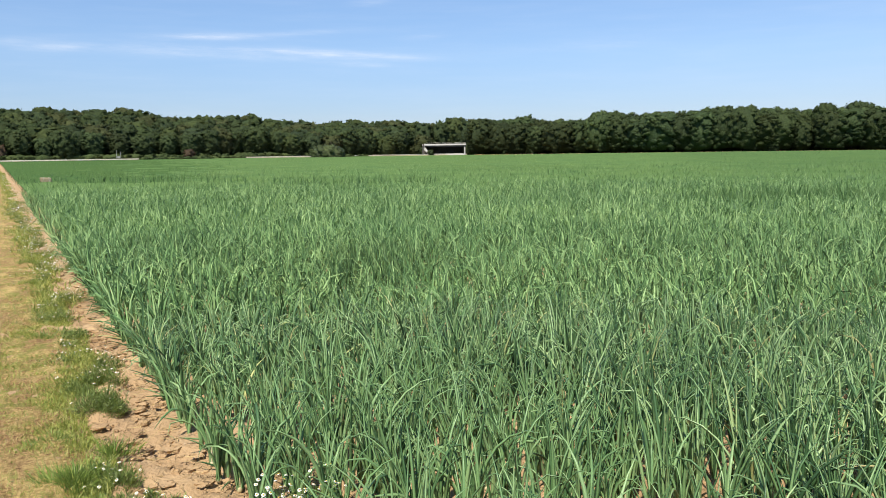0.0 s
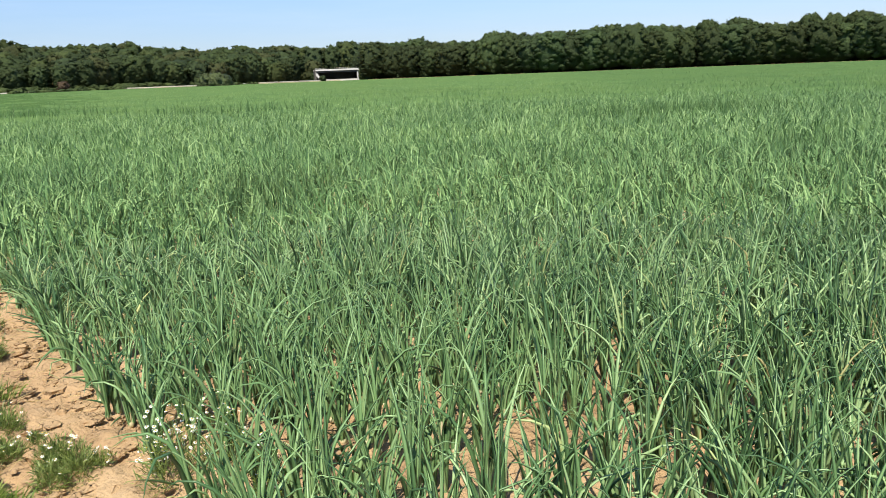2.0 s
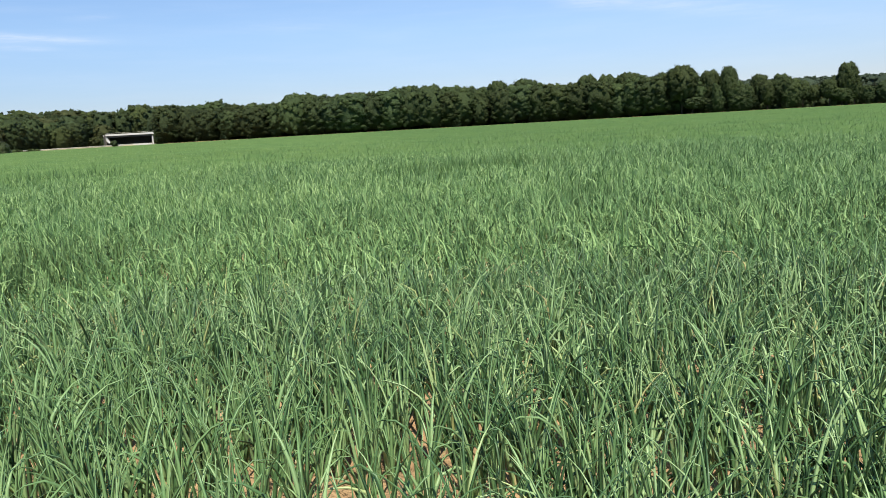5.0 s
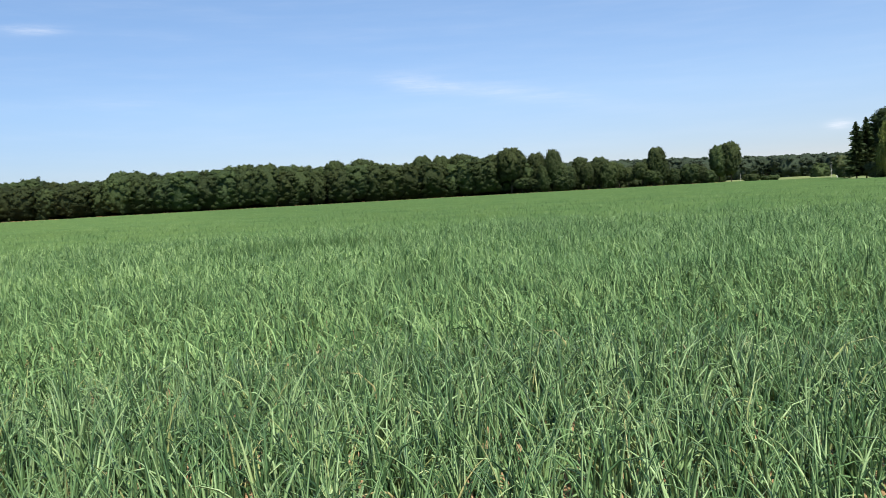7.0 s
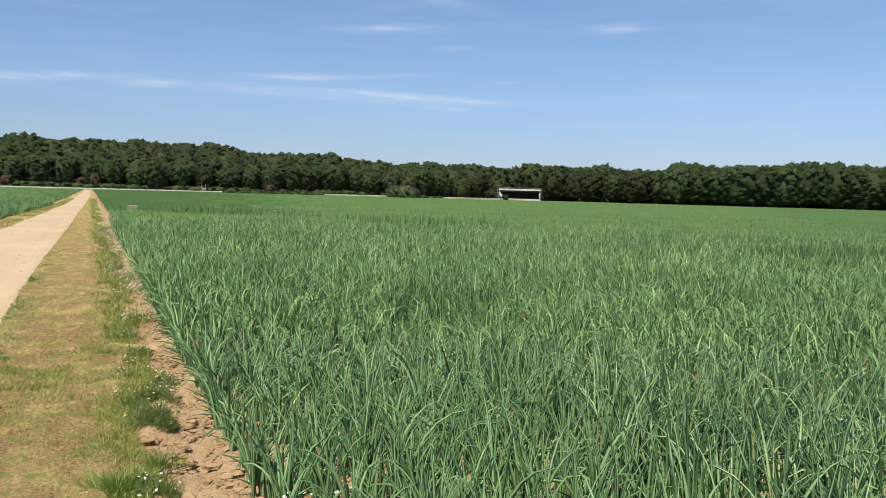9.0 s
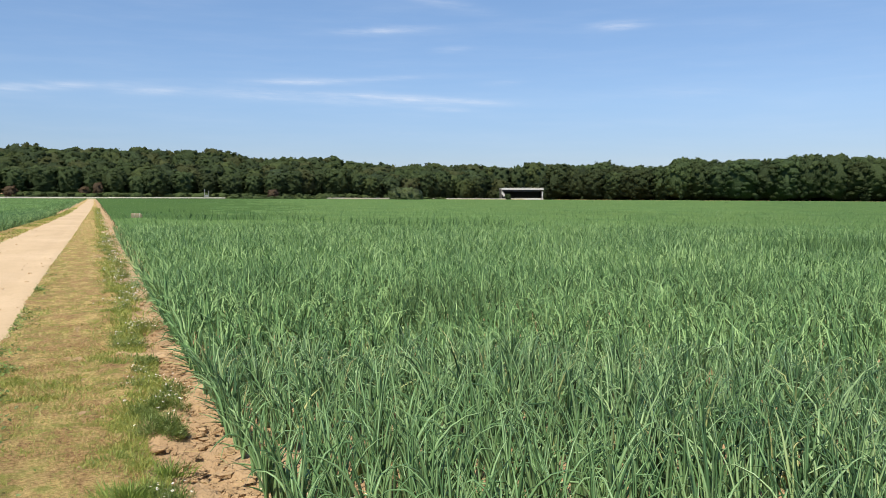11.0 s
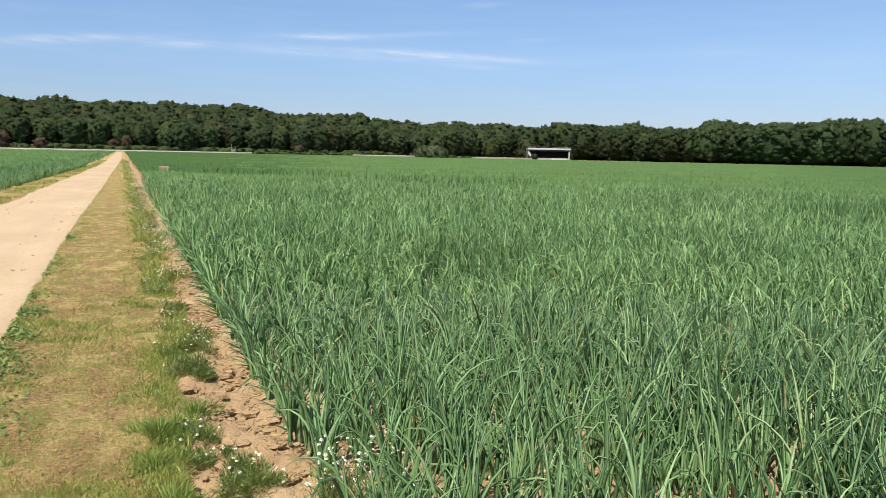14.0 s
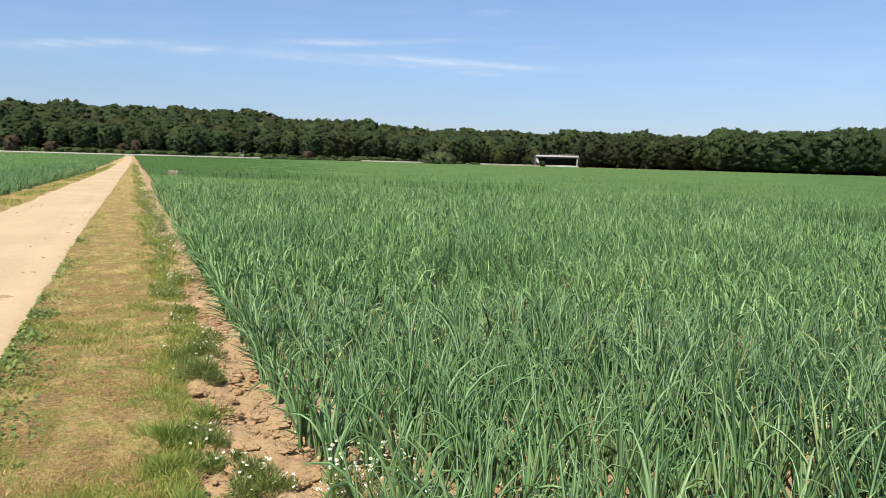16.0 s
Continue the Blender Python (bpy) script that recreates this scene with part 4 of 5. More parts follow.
def copse(name, label, spots, leaf, seed, lumps, cards, size, kinds=5):
    """Many trees that nobody could count, as one."""
    r = np.random.RandomState(seed)
    stock = [crown(r, 1.0, r.uniform(0.34, 0.46), 0.02, lumps, cards, size, (5, 2), lump=0.2 if lumps > 20 else 0.3, inner=(9, 6) if lumps > 30 else (6, 4)) for _ in range(kinds)]
    pieces = []
    for x, y, z, h, w in spots:
        v, f, o = stock[r.randint(kinds)]
        a = r.uniform(0, 6.28)
        ca, sa = math.cos(a), math.sin(a)
        q = np.stack([(v[:, 0] * ca - v[:, 1] * sa) * h * w + x, (v[:, 0] * sa + v[:, 1] * ca) * h * w + y, v[:, 2] * h * 1.09 + z], 1)
        pieces.append((q, f, np.stack([o[:, 0] * ca - o[:, 1] * sa, o[:, 0] * sa + o[:, 1] * ca, o[:, 2]], 1)))
    for m in leaf if isinstance(leaf, list) else [leaf]:
        share = pieces if not isinstance(leaf, list) else pieces[leaf.index(m)::len(leaf)]
        made = (*join([p[:2] for p in share]), np.concatenate([p[2] for p in share]))
        tagged(new(name, crown_mesh(name, made, m)), label, "woodland", kind="stuff")


spots = []
for row, (r0, share) in enumerate(((368, 0.62), (384, 0.72), (402, 0.82), (420, 0.92), (440, 1.0), (456, 0.97))):
    az = -14.5 + rr.uniform(0, 1)
    while az < 28.6:
        r = r0 + rr.uniform(-5, 5) + (45 * max(0, (az - 12) / 16) if az < 26 else 110)
        x, y = polar(az, r)
        z = float(hill(np.array(x), np.array(y)))
        top = math.tan(radians(skyline(az) * share + rr.uniform(-0.14, 0.02))) * r + 1.65
        spots.append((x, y, z - 1, max(7.0, top - z + 1), rr.uniform(0.85, 1.45)))
        az += math.degrees((rr.uniform(7.5, 11.5) if row < 3 else rr.uniform(6.0, 9.5)) / r)
# crowns that stand up on the hill's crest
for az, el in ((-4.3, 3.14), (-3.55, 3.28), (-1.0, 3.07), (0.4, 3.04), (2.9, 3.17), (4.2, 3.04), (7.5, 3.16), (12.7, 2.7), (16.0, 2.76)):
    x, y = polar(az, 452)
    z = float(hill(np.array(x), np.array(y)))
    spots.append((x, y, z - 1, math.tan(radians(el)) * 452 + 2.65 - z, 0.8))
for k in range(110):
    az = 31.0 + 50 * k / 110
    x, y = polar(az, row_range(az) + rr.uniform(34, 44))
    spots.append((x, y, -0.5, rr.uniform(4.0, 6.0), 1.9))
for _ in range(45):
    az = rr.uniform(31.8, 66)
    r = row_range(az) + rr.uniform(22, 60)
    x, y = polar(az, r)
    top = math.tan(radians(skyline(az) + rr.uniform(-0.3, -0.02))) * r + 1.65
    spots.append((x, y, 0, top, rr.uniform(0.8, 1.1)))
for az in (26.8, 27.5, 28.2, 28.8, 29.4, 29.9, 30.5, 31.1, 31.7, 32.3):
    x, y = polar(az, 492 + rr.uniform(-6, 6))
    spots.append((x, y, 0, math.tan(radians(skyline(az) - rr.uniform(0, 0.2))) * 492 + 1.65, 0.95))
for k in range(22):
    x, y = polar(26.6 + 0.22 * k, 466 + rr.uniform(-4, 4))
    spots.append((x, y, -0.5, rr.uniform(4.5, 7.5), 1.5))
copse("hillside_wood", "dense mixed woodland climbing a low hill, dark summer green", spots, WOODS, 61, 34, 7, 0.029, 8)
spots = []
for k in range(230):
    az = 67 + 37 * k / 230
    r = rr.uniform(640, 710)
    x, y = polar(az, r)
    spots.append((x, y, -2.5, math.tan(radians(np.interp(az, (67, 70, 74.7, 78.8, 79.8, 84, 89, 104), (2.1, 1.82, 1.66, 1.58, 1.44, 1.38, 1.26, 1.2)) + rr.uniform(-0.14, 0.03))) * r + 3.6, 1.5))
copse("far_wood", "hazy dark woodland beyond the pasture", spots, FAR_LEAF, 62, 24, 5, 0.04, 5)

# scrub along the road and at the wood's feet
spots = []
for k in range(330):
    az = -13 + 39.6 * k / 330 + rr.uniform(-0.15, 0.15)
    x, y = polar(az, 350)
    y = float(road_y(np.array(x))) + rr.uniform(8, 11)
    spots.append((x, y, -0.8, rr.uniform(1.8, 3.8), rr.uniform(1.5, 2.6)))
for az0, az1, n in ((8.6, 16.0, 80), (22.3, 23.2, 9), (23.6, 25.0, 12), (27.0, 28.2, 6), (25.6, 26.6, 5)):
    for _ in range(n):
        x, y = polar(rr.uniform(az0, az1), 330)
        y = float(road_y(np.array(x))) - rr.uniform(6, 8)
        spots.append((x, y, -0.4, rr.uniform(1.0, 1.9), rr.uniform(1.8, 3.2)))
copse("roadside_scrub", "low green scrub along the road and wood edge", spots, SCRUB, 63, 5, 8, 0.09)
spots = []
for k in range(110):
    az = 31.6 + 49 * k / 110 + rr.uniform(-0.3, 0.3)
    if k % 4 == 0:
        x, y = polar(az, row_range(az) - rr.uniform(-3.5, 0.5))
        spots.append((x, y, -0.6, rr.uniform(1.6, 4.2), rr.uniform(0.9, 1.8)))
    x, y = polar(az, row_range(az) + rr.uniform(12, 16))
    spots.append((x, y, -0.4, rr.uniform(3.0, 4.5), rr.uniform(1.4, 1.9)))
copse("undergrowth", "dark undergrowth at the foot of the trees", spots, WOODS[0], 64, 9, 10, 0.07)


margin = np.random.RandomState(65)
n = 2600
ma = margin.uniform(31.2, 81.5, n)
mr = np.array([row_range(a) for a in ma]) - margin.uniform(3.6, 6.0, n)
P = np.stack([EYE[0] + mr * np.sin(np.radians(ma)), mr * np.cos(np.radians(ma)), np.zeros(n)], 1)
tagged(new("dry_grass_margin", np_mesh("dry_grass_margin", *blades(margin, P, margin.uniform(0, 6.28, n), margin.uniform(0.1, 0.5, n), margin.uniform(0, 0.5, n), margin.uniform(0.5, 0.62, n), margin.uniform(0.15, 0.3, n), 2, 2), [STRAW])), "tall dry grass along the margin between field and wood", "grass", kind="stuff")


def bush(name, label, az, r, height, wide, seed, leaf=FOLIAGE, lumps=26):
    g_ = np.random.RandomState(seed)
    x, y = polar(az, r)
    t = tagged(new(name), label, "bush")
    t.location = (x, y, float(hill(np.array(x), np.array(y))))
    part("stems", np_mesh("stems", *bole(g_, height * 0.6, height * 0.03, 7, wide * 0.5), [BARK]), t)
    part("leaves", crown_mesh("leaves", crown(g_, height, wide / 2, -0.2 if wide < 9 else -0.7 * height, lumps, 46, 0.24), leaf), t)
    return t


bush("round_bush", "large rounded olive-green bush standing alone at the field's end", 20.9, 312, 5.5, 13.0, 71, SALLOW, 70)
bush("round_bush", "dark bush growing against the overpass's end", 28.12, 425, 3.2, 3.4, 74)
bush("round_bush", "small rounded bush beside the looser trees", 82.6, 330, 3.2, 6.0, 72)
bush("round_bush", "low bush on the pasture's edge", 83.8, 335, 2.2, 7.0, 73)
for k, (az, h, w) in enumerate(((-6.9, 7.6, 6.5), (-4.7, 5.4, 5.5), (-0.5, 5.4, 5.0), (0.35, 7.2, 4.6), (11.6, 4.6, 5.0))):
    bush("copper_bush", "rust-brown leaved shrub in front of the wood", az, 345.5 + 0.01 * az * az, h, w, 80 + k, RUSTY, 14)

# ---- garden trees at the field's far corner ----


def conifer(az, r, height, wide, seed):
    g_ = np.random.RandomState(seed)
    x, y = polar(az, r)
    t = tagged(new("conifer"), "tall dark spruce with drooping tiers of branches", "tree", "garden trees")
    t.location = (x, y, 0)
    part("trunk", np_mesh("trunk", *blades(g_, np.zeros((1, 3)), np.ones(1), np.zeros(1), np.zeros(1), np.ones(1) * height * 0.97, np.ones(1) * 0.2, 4, 6), [BARK]), t)
    n = 1700
    s = np.sort(g_.uniform(0.05, 1, n)) ** 0.85
    turn = g_.uniform(0, 6.28, n)
    tiers = 1.2 - 0.75 * np.mod(s * height / 1.15 + 0.1 * np.sin(2 * turn + seed), 1.0)
    uneven = 1 + 0.2 * np.sin(3 * turn + 17 * s + seed) + 0.16 * np.sin(2 * turn - 9 * s)
    reach = wide / 2 * (1 - s) ** 0.72 * g_.uniform(0.7, 1.05, n) * tiers * uneven + 0.2
    at = np.stack([np.zeros(n), np.zeros(n), s * height], 1)
    part("needle_crown", np_mesh("needle_crown", *blades(g_, at, turn, g_.uniform(1.2, 1.6, n), g_.uniform(0.1, 0.7, n), reach, np.clip(reach * 0.2, 0.12, 0.4), 4, 2, blunt=0.1), [NEEDLES]), t)
    return t


conifer(88.86, 182, 11.6, 5.2, 91)
conifer(89.43, 184, 12.5, 5.4, 92)
conifer(92.95, 180, 14.7, 5.6, 93)
conifer(93.8, 186, 14.0, 6.0, 94)
bush("garden_bush", "dark rounded shrub crowding against the spruces", 88.15, 215, 6.2, 4.4, 75, SALLOW, 40)
bush("garden_bush", "low dark shrub in the shade of the willow", 90.1, 181, 3.6, 5.0, 76, SALLOW, 40)
bush("round_bush", "lighter green tree crown before the far woodland", 86.75, 420, 7.6, 9.0, 77, FOLIAGE, 60)
# bare pale trunks at the pasture's edge
for az, r, tall, thick in ((87.43, 300, 5.2, 0.09), (81.97, 318, 3.2, 0.12)):
    g_ = np.random.RandomState(int(r))
    t = tagged(new("dead_tree"), "bare pale trunk with a few stubs of branches", "tree", "bare trunks")
    t.location = (*polar(az, r), 0.2)
    part("trunk", np_mesh("trunk", *bole(g_, tall, thick, 4, 0.6), [PALE_BARK]), t)

x, y = polar(91.5, 190)
garden = tree_kind(121, 15.8, 6.0, -1.2, 120, 60, 0.17, FOLIAGE, "broad domed tree behind the willow")
garden.location = (x, y, 0)
tagged(garden, group="garden trees")
x, y = polar(90.2, 192)
garden = tree_kind(122, 12.2, 3.6, -1.2, 90, 50, 0.17, FOLIAGE, "dark broad-leaved tree between spruces and willow")
garden.location = (x, y, 0)
tagged(garden, group="garden trees")

g_ = np.random.RandomState(95)
willow = tagged(new("weeping_willow"), "yellow-green weeping willow with strands hanging to the grass", "tree", "garden trees")
willow.location = (*polar(91.3, 176), 0)
part("trunk", np_mesh("trunk", *bole(g_, 9.5, 0.4, 7, 2.6), [BARK]), willow)
part("inner_crown", crown_mesh("inner_crown", crown(g_, 11.9, 3.1, 0.3, 84, 50, 0.14, fringe=0.1, lump=0.27, dome=(2.0, 2.2)), WILLOW), willow)
# curtains of hanging strands, of uneven length
hubs, per = 130, 90
hz = g_.uniform(-0.95, 1, hubs)
ha, hq = g_.uniform(0, 6.28, hubs), np.sqrt(1 - np.clip(hz, 0, 1) ** 2) * g_.uniform(0.75, 1.05, hubs)
centre = np.stack([np.cos(ha) * hq * 3.3, np.sin(ha) * hq * 3.3, 6.9 + hz * 5.2], 1)
at = np.repeat(centre, per, 0) + g_.normal(0, 0.36, (hubs * per, 3)) * [1, 1, 0.8]
n = len(at)
at[:, 2] = np.clip(at[:, 2], 0.7, 12.4)
drop = np.minimum(at[:, 2] * 0.95, g_.uniform(0.6, 2.2, n))
part("foliage", np_mesh("foliage", *blades(g_, at, np.arctan2(at[:, 1], at[:, 0]) + g_.normal(0, 1.4, n), g_.uniform(2.3, 3.1, n), g_.uniform(0.0, 0.4, n), drop, g_.uniform(0.02, 0.045, n), 3, 2, 0.4, blunt=0.3), [WILLOW]), willow)

# pale posts on the pasture
for az in (87.75, 88.15):
    p = tagged(new("marker_post"), "slim white post standing on the pasture", "post", "marker posts")
    p.location = (*polar(az, 290), 0.25)
    bm_part("shaft", box(-0.08, 0.08, -0.08, 0.08, -0.3, 1.6, 0.02), POST_WHITE, p)
    bm_part("cap", box(-0.11, 0.11, -0.11, 0.11, 1.6, 1.72, 0.02), POST_WHITE, p)

# ---- road furniture and overpass ----
rail = tagged(new("guard_rail"), "pale galvanised guard rail along the road", "guard rail")
post_bm = box(-0.06, 0.06, -0.05, 0.05, 0, 0.72, 0.01)
post_me = bpy.data.meshes.new("post")
post_bm.to_mesh(post_me)
post_bm.free()
post_me.materials.append(STEEL)
for x in np.arange(-170, 242, 6.0):
    y = float(road_y(np.array(x))) - 4.5
    p = part("post", post_me, rail)
    p.location = (x, y, 0.28)
for x in np.arange(-170, 236, 12.0):
    y0, y1 = float(road_y(np.array(x))) - 4.62, float(road_y(np.array(x + 12))) - 4.62
    prof = [(0.0, 0.12), (-0.04, 0.16), (-0.04, 0.23), (0.0, 0.27), (0.0, 0.31), (-0.04, 0.35), (-0.04, 0.42), (0.0, 0.46)]
    v = np.array([(xx, yy + d, 0.42 + z) for xx, yy in ((x, y0), (x + 12, y1)) for d, z in prof])
    n = len(prof)
    f = np.array([(k, k + 1, n + k + 1, n + k) for k in range(n - 1)])
    part("beam", np_mesh("beam", v, f, [STEEL], False), rail)

sign = tagged(new("sign_frame"), "slim grey twin-post sign frame beside the road", "road sign")
sign.location = (*polar(7.15, 334), 0.2)
for dx in (-0.75, 0.75):
    bm_part("post", box(dx - 0.08, dx + 0.08, -0.08, 0.08, 0, 3.9 if dx < 0 else 3.3, 0.03), SIGN_GREY, sign)
bm_part("panel", box(-0.55, 0.55, -0.05, 0.02, 0.9, 1.7, 0.02), SIGN_GREY, sign, "grey metal sign panel seen from behind")

bridge = tagged(new("overpass"), "low concrete overpass with a pale fascia over the road", "bridge")
bx, by = polar(29.15, 436)
bridge.matrix_world = pose(bx, by, 0, 0, 0, -24)
HALF = 11.2
bm_part("deck", box(-HALF, HALF, 0.0, 16.0, 5.1, 6.1, 0.06), SHADE_CONCRETE, bridge)
bm_part("fascia", box(-HALF - 0.2, HALF + 0.2, -0.35, 0.0, 5.35, 6.2, 0.05), CONCRETE, bridge, "pale sunlit concrete edge beam")
bm_part("fascia", box(-HALF - 0.2, HALF + 0.2, 16.0, 16.35, 5.35, 6.2, 0.05), CONCRETE, bridge, "pale concrete edge beam")
for k in range(6):
    bm_part("girder", box(-HALF + 0.2, HALF - 0.2, 0.25 + 2.6 * k, 0.75 + 2.6 * k, 4.55, 5.1, 0.03), SHADE_CONCRETE, bridge)
railing = bm_part("railing", box(-HALF, HALF, -0.19, -0.13, 6.75, 6.81, 0.02), STEEL, bridge, "thin steel railing")
for sx in (-1, 1):
    bm_part("abutment", box(sx * HALF - 0.3, sx * HALF + 0.3, 2.6, 15.6, -0.5, 5.1, 0.05), SHADE_CONCRETE, bridge)
    for k in range(11):
        bm_part("railing_post", box(sx * (k * 1.02 + 0.3) - 0.03, sx * (k * 1.02 + 0.3) + 0.03, -0.18, -0.14, 6.2, 6.76), STEEL, railing)
# added to make the opening dark; the overpass itself is open here
bm_part("dark_backing", box(-HALF + 0.3, HALF - 0.3, 15.0, 15.6, -0.5, 5.08, 0.05), SHADE_CONCRETE, bridge, "added dark wall closing the back of the underpass")
bm_part("pier", box(HALF - 0.85, HALF - 0.2, 0.3, 0.9, -0.5, 4.55, 0.05), CONCRETE, bridge, "pale concrete pier")
bm_part("bank_wall", box(-HALF + 1.5, HALF - 0.9, 1.0, 1.4, -0.5, 0.95, 0.05), CONCRETE, bridge, "low pale concrete wall along the road's edge")
bm = bmesh.new()
tri = [(-11.2, 0.4, 3.0), (-8.4, 0.4, 0.0), (-7.6, 0.4, 0.0), (-10.5, 0.4, 4.2), (-10.5, 0.4, 5.1), (-11.2, 0.4, 5.1)]
a_ = [bm.verts.new(p) for p in tri]
b_ = [bm.verts.new((p[0], 2.6, p[2])) for p in tri]
bm.faces.new(a_)
bm.faces.new(b_[::-1])
for k in range(6):
    bm.faces.new((a_[k], b_[k], b_[(k + 1) % 6], a_[(k + 1) % 6]))
bmesh.ops.recalc_face_normals(bm, faces=bm.faces)
bm_part("wing_wall", bm, CONCRETE, bridge, "pale concrete wing wall running down to the road")

# ---- something pale left lying in the crop ----
bale = tagged(new("straw_bale"), "small weathered straw bale half sunk in the onions", "bale")
bale.location = (1.75, 55.5, 0)
bm = box(-0.34, 0.34, -0.24, 0.24, 0, 0.5, 0.08)
for vert in bm.verts:
    vert.co += Vector((0.03 * math.sin(vert.co.z * 9), 0, -0.08 * max(0, vert.co.x)))
bm_part("straw", bm, BALE, bale)
for dx in (-0.15, 0.15):
    bm_part("twine", box(dx - 0.01, dx + 0.01, -0.262, 0.262, 0.0, 0.5, 0.0), PALE_BARK, bale)

# ---- single onion plants at the field's edge ----


def onion_mesh(seed):
    r = np.random.RandomState(seed)
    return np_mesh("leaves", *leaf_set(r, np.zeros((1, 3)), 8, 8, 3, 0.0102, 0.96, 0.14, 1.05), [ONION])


onion_meshes = [onion_mesh(300 + k) for k in range(30)]
bulb_meshes = []
for k in range(3):
    r = np.random.RandomState(330 + k)
    stem = blades(r, np.zeros((1, 3)), np.zeros(1), np.zeros(1), np.zeros(1), np.ones(1) * 0.11, np.ones(1) * 0.011, 2, 6, blunt=0.6)
    bulb_meshes.append(np_mesh("bulb", *join([ball(r, (0, 0, -0.002), (0.016, 0.016, 0.019), 8, 5, 0.05), stem]), [BULB]))
pr = random.Random(9)
for x, y, _ in near[single][:300]:
    if math.hypot(x - 0.06, (y - 3.12) * 0.7) < 0.19:
        continue
    o = tagged(new("onion_plant"), "onion plant with upright blue-green hollow leaves", "onion plant", "onion plants at the field edge")
    s = pr.uniform(0.85, 1.12)
    o.matrix_world = pose(x, y, 0.0, pr.uniform(-3, 3), pr.uniform(-3, 3), pr.uniform(0, 360)) @ Matrix.Diagonal((s, s, s, 1))
    part("leaves", pr.choice(onion_meshes), o)
    part("bulb", pr.choice(bulb_meshes), o, "pale tan onion bulb and neck")

# ---- verge plants ----
vr = np.random.RandomState(77)


def turf(count, y0, y1, u0, u1, length, width, segs, material_, name, label, keep=None, lie=(0.1, 0.9)):
    y = y0 + (y1 - y0) * vr.uniform(0, 1, count) ** 1.25
    lx = track_right(y) - 0.02
    x = lx + (verge_right(y) - lx) * (u0 + (u1 - u0) * vr.uniform(0, 1, count))
    P = np.stack([x, y, np.full(count, 0.03)], 1)
    if keep is not None:
        P = P[keep(P, (x - lx) / (verge_right(y) - lx))]
    n = len(P)
    me = np_mesh(name, *blades(vr, P, vr.uniform(0, 6.28, n), vr.uniform(lie[0], lie[1], n), vr.uniform(0.2, 1.2, n) * (lie[1] < 1), length * vr.uniform(0.5, 1.3, n), width * vr.uniform(0.6, 1.3, n), segs, 2), [material_])
    return tagged(new(name, me), label, "grass", kind="stuff")


def lush(P, s):
    """Green where the turf is shaded and uncut: both margins, near the camera's end, and drifting tufts."""
    tufts = 0.55 * wave(P[:, 0], P[:, 1], 2.4, 78, 3) + 0.75 * wave(P[:, 0], P[:, 1], 8.0, 83, 2)
    edge = 0.75 * np.exp(-((s - 0.97) / 0.15) ** 2) + 1.0 * np.exp(-(s / 0.2) ** 2) + 0.75 * np.clip((5.4 - P[:, 1]) / 1.2, 0, 1) - 0.35 * np.exp(-((s - 0.62) / 0.16) ** 2)
    return vr.uniform(0, 1, len(P)) < np.clip(1.7 * (tufts - 0.1 + edge), 0.24, 1)


def scorched(P, s):
    return ~lush(P, s)


def mown(P, s):
    return scorched(P, s) & (wave(P[:, 0], P[:, 1], 3.4, 84, 3) > -0.1)


turf(95000, 2.0, 10, -0.03, 1.08, 0.05, 0.0026, 2, GRASS, "green_grass", "short fresh green grass growing on the verge", lush)
turf(50000, 2.0, 10, 0.0, 1.0, 0.05, 0.0022, 1, STRAW, "dry_grass", "cut and sun-bleached grass lying on the verge", scorched)
turf(110000, 2.0, 10, 0.02, 1.0, 0.055, 0.0022, 1, THATCH, "grass_clippings", "brown mowing clippings matted on the verge", mown, (0.8, 1.5))
turf(14000, -12, 2.0, 0.0, 1.0, 0.055, 0.005, 1, GRASS, "green_grass", "short fresh green grass growing on the verge", lush)
turf(26000, 10, 32, -0.03, 1.08, 0.06, 0.005, 1, GRASS, "green_grass", "short fresh green grass growing on the verge", lush)
turf(12000, 10, 32, 0.0, 1.0, 0.05, 0.0032, 1, STRAW, "dry_grass", "cut and sun-bleached grass lying on the verge", scorched)
turf(9000, 32, 120, 0.0, 1.08, 0.07, 0.014, 1, GRASS, "green_grass", "short fresh green grass growing on the verge", lush)
turf(6000, 32, 120, 0.0, 1.0, 0.05, 0.012, 1, STRAW, "dry_grass", "cut and sun-bleached grass lying on the verge", scorched)


def clover(count, y0, y1):
    y = vr.uniform(y0, y1, count)
    lx = track_right(y)
    x = lx + np.abs(vr.normal(0, 0.2, count)) - 0.05
    thick = wave(x, y, 2.6, 79, 3) + vr.normal(0, 0.35, count) > -0.45 + 0.13 * (y - 4) + 1.6 * (x - lx)
    x, y = x[thick], y[thick]
    count = len(x)
    n = count
    a = vr.uniform(0, 6.28, n)
    c = np.stack([x, y, vr.uniform(0.035, 0.085, n)], 1)
    s = vr.uniform(0.008, 0.022, n)[:, None]
    tt = np.stack([np.cos(a), np.sin(a), vr.uniform(-0.8, 0.8, n)], 1) * s
    bb = np.stack([-np.sin(a), np.cos(a), vr.uniform(-0.8, 0.8, n)], 1) * s
    q = np.stack([c - tt, c + bb * 0.8, c + tt, c - bb * 0.8], 1).reshape(-1, 3)
    return tagged(new("clover", np_mesh("clover", q, np.arange(4 * n).reshape(n, 4), [CLOVER])), "low broad-leaved clover along the track's edge", "clover", kind="stuff")


clover(12000, 2.6, 18.0)

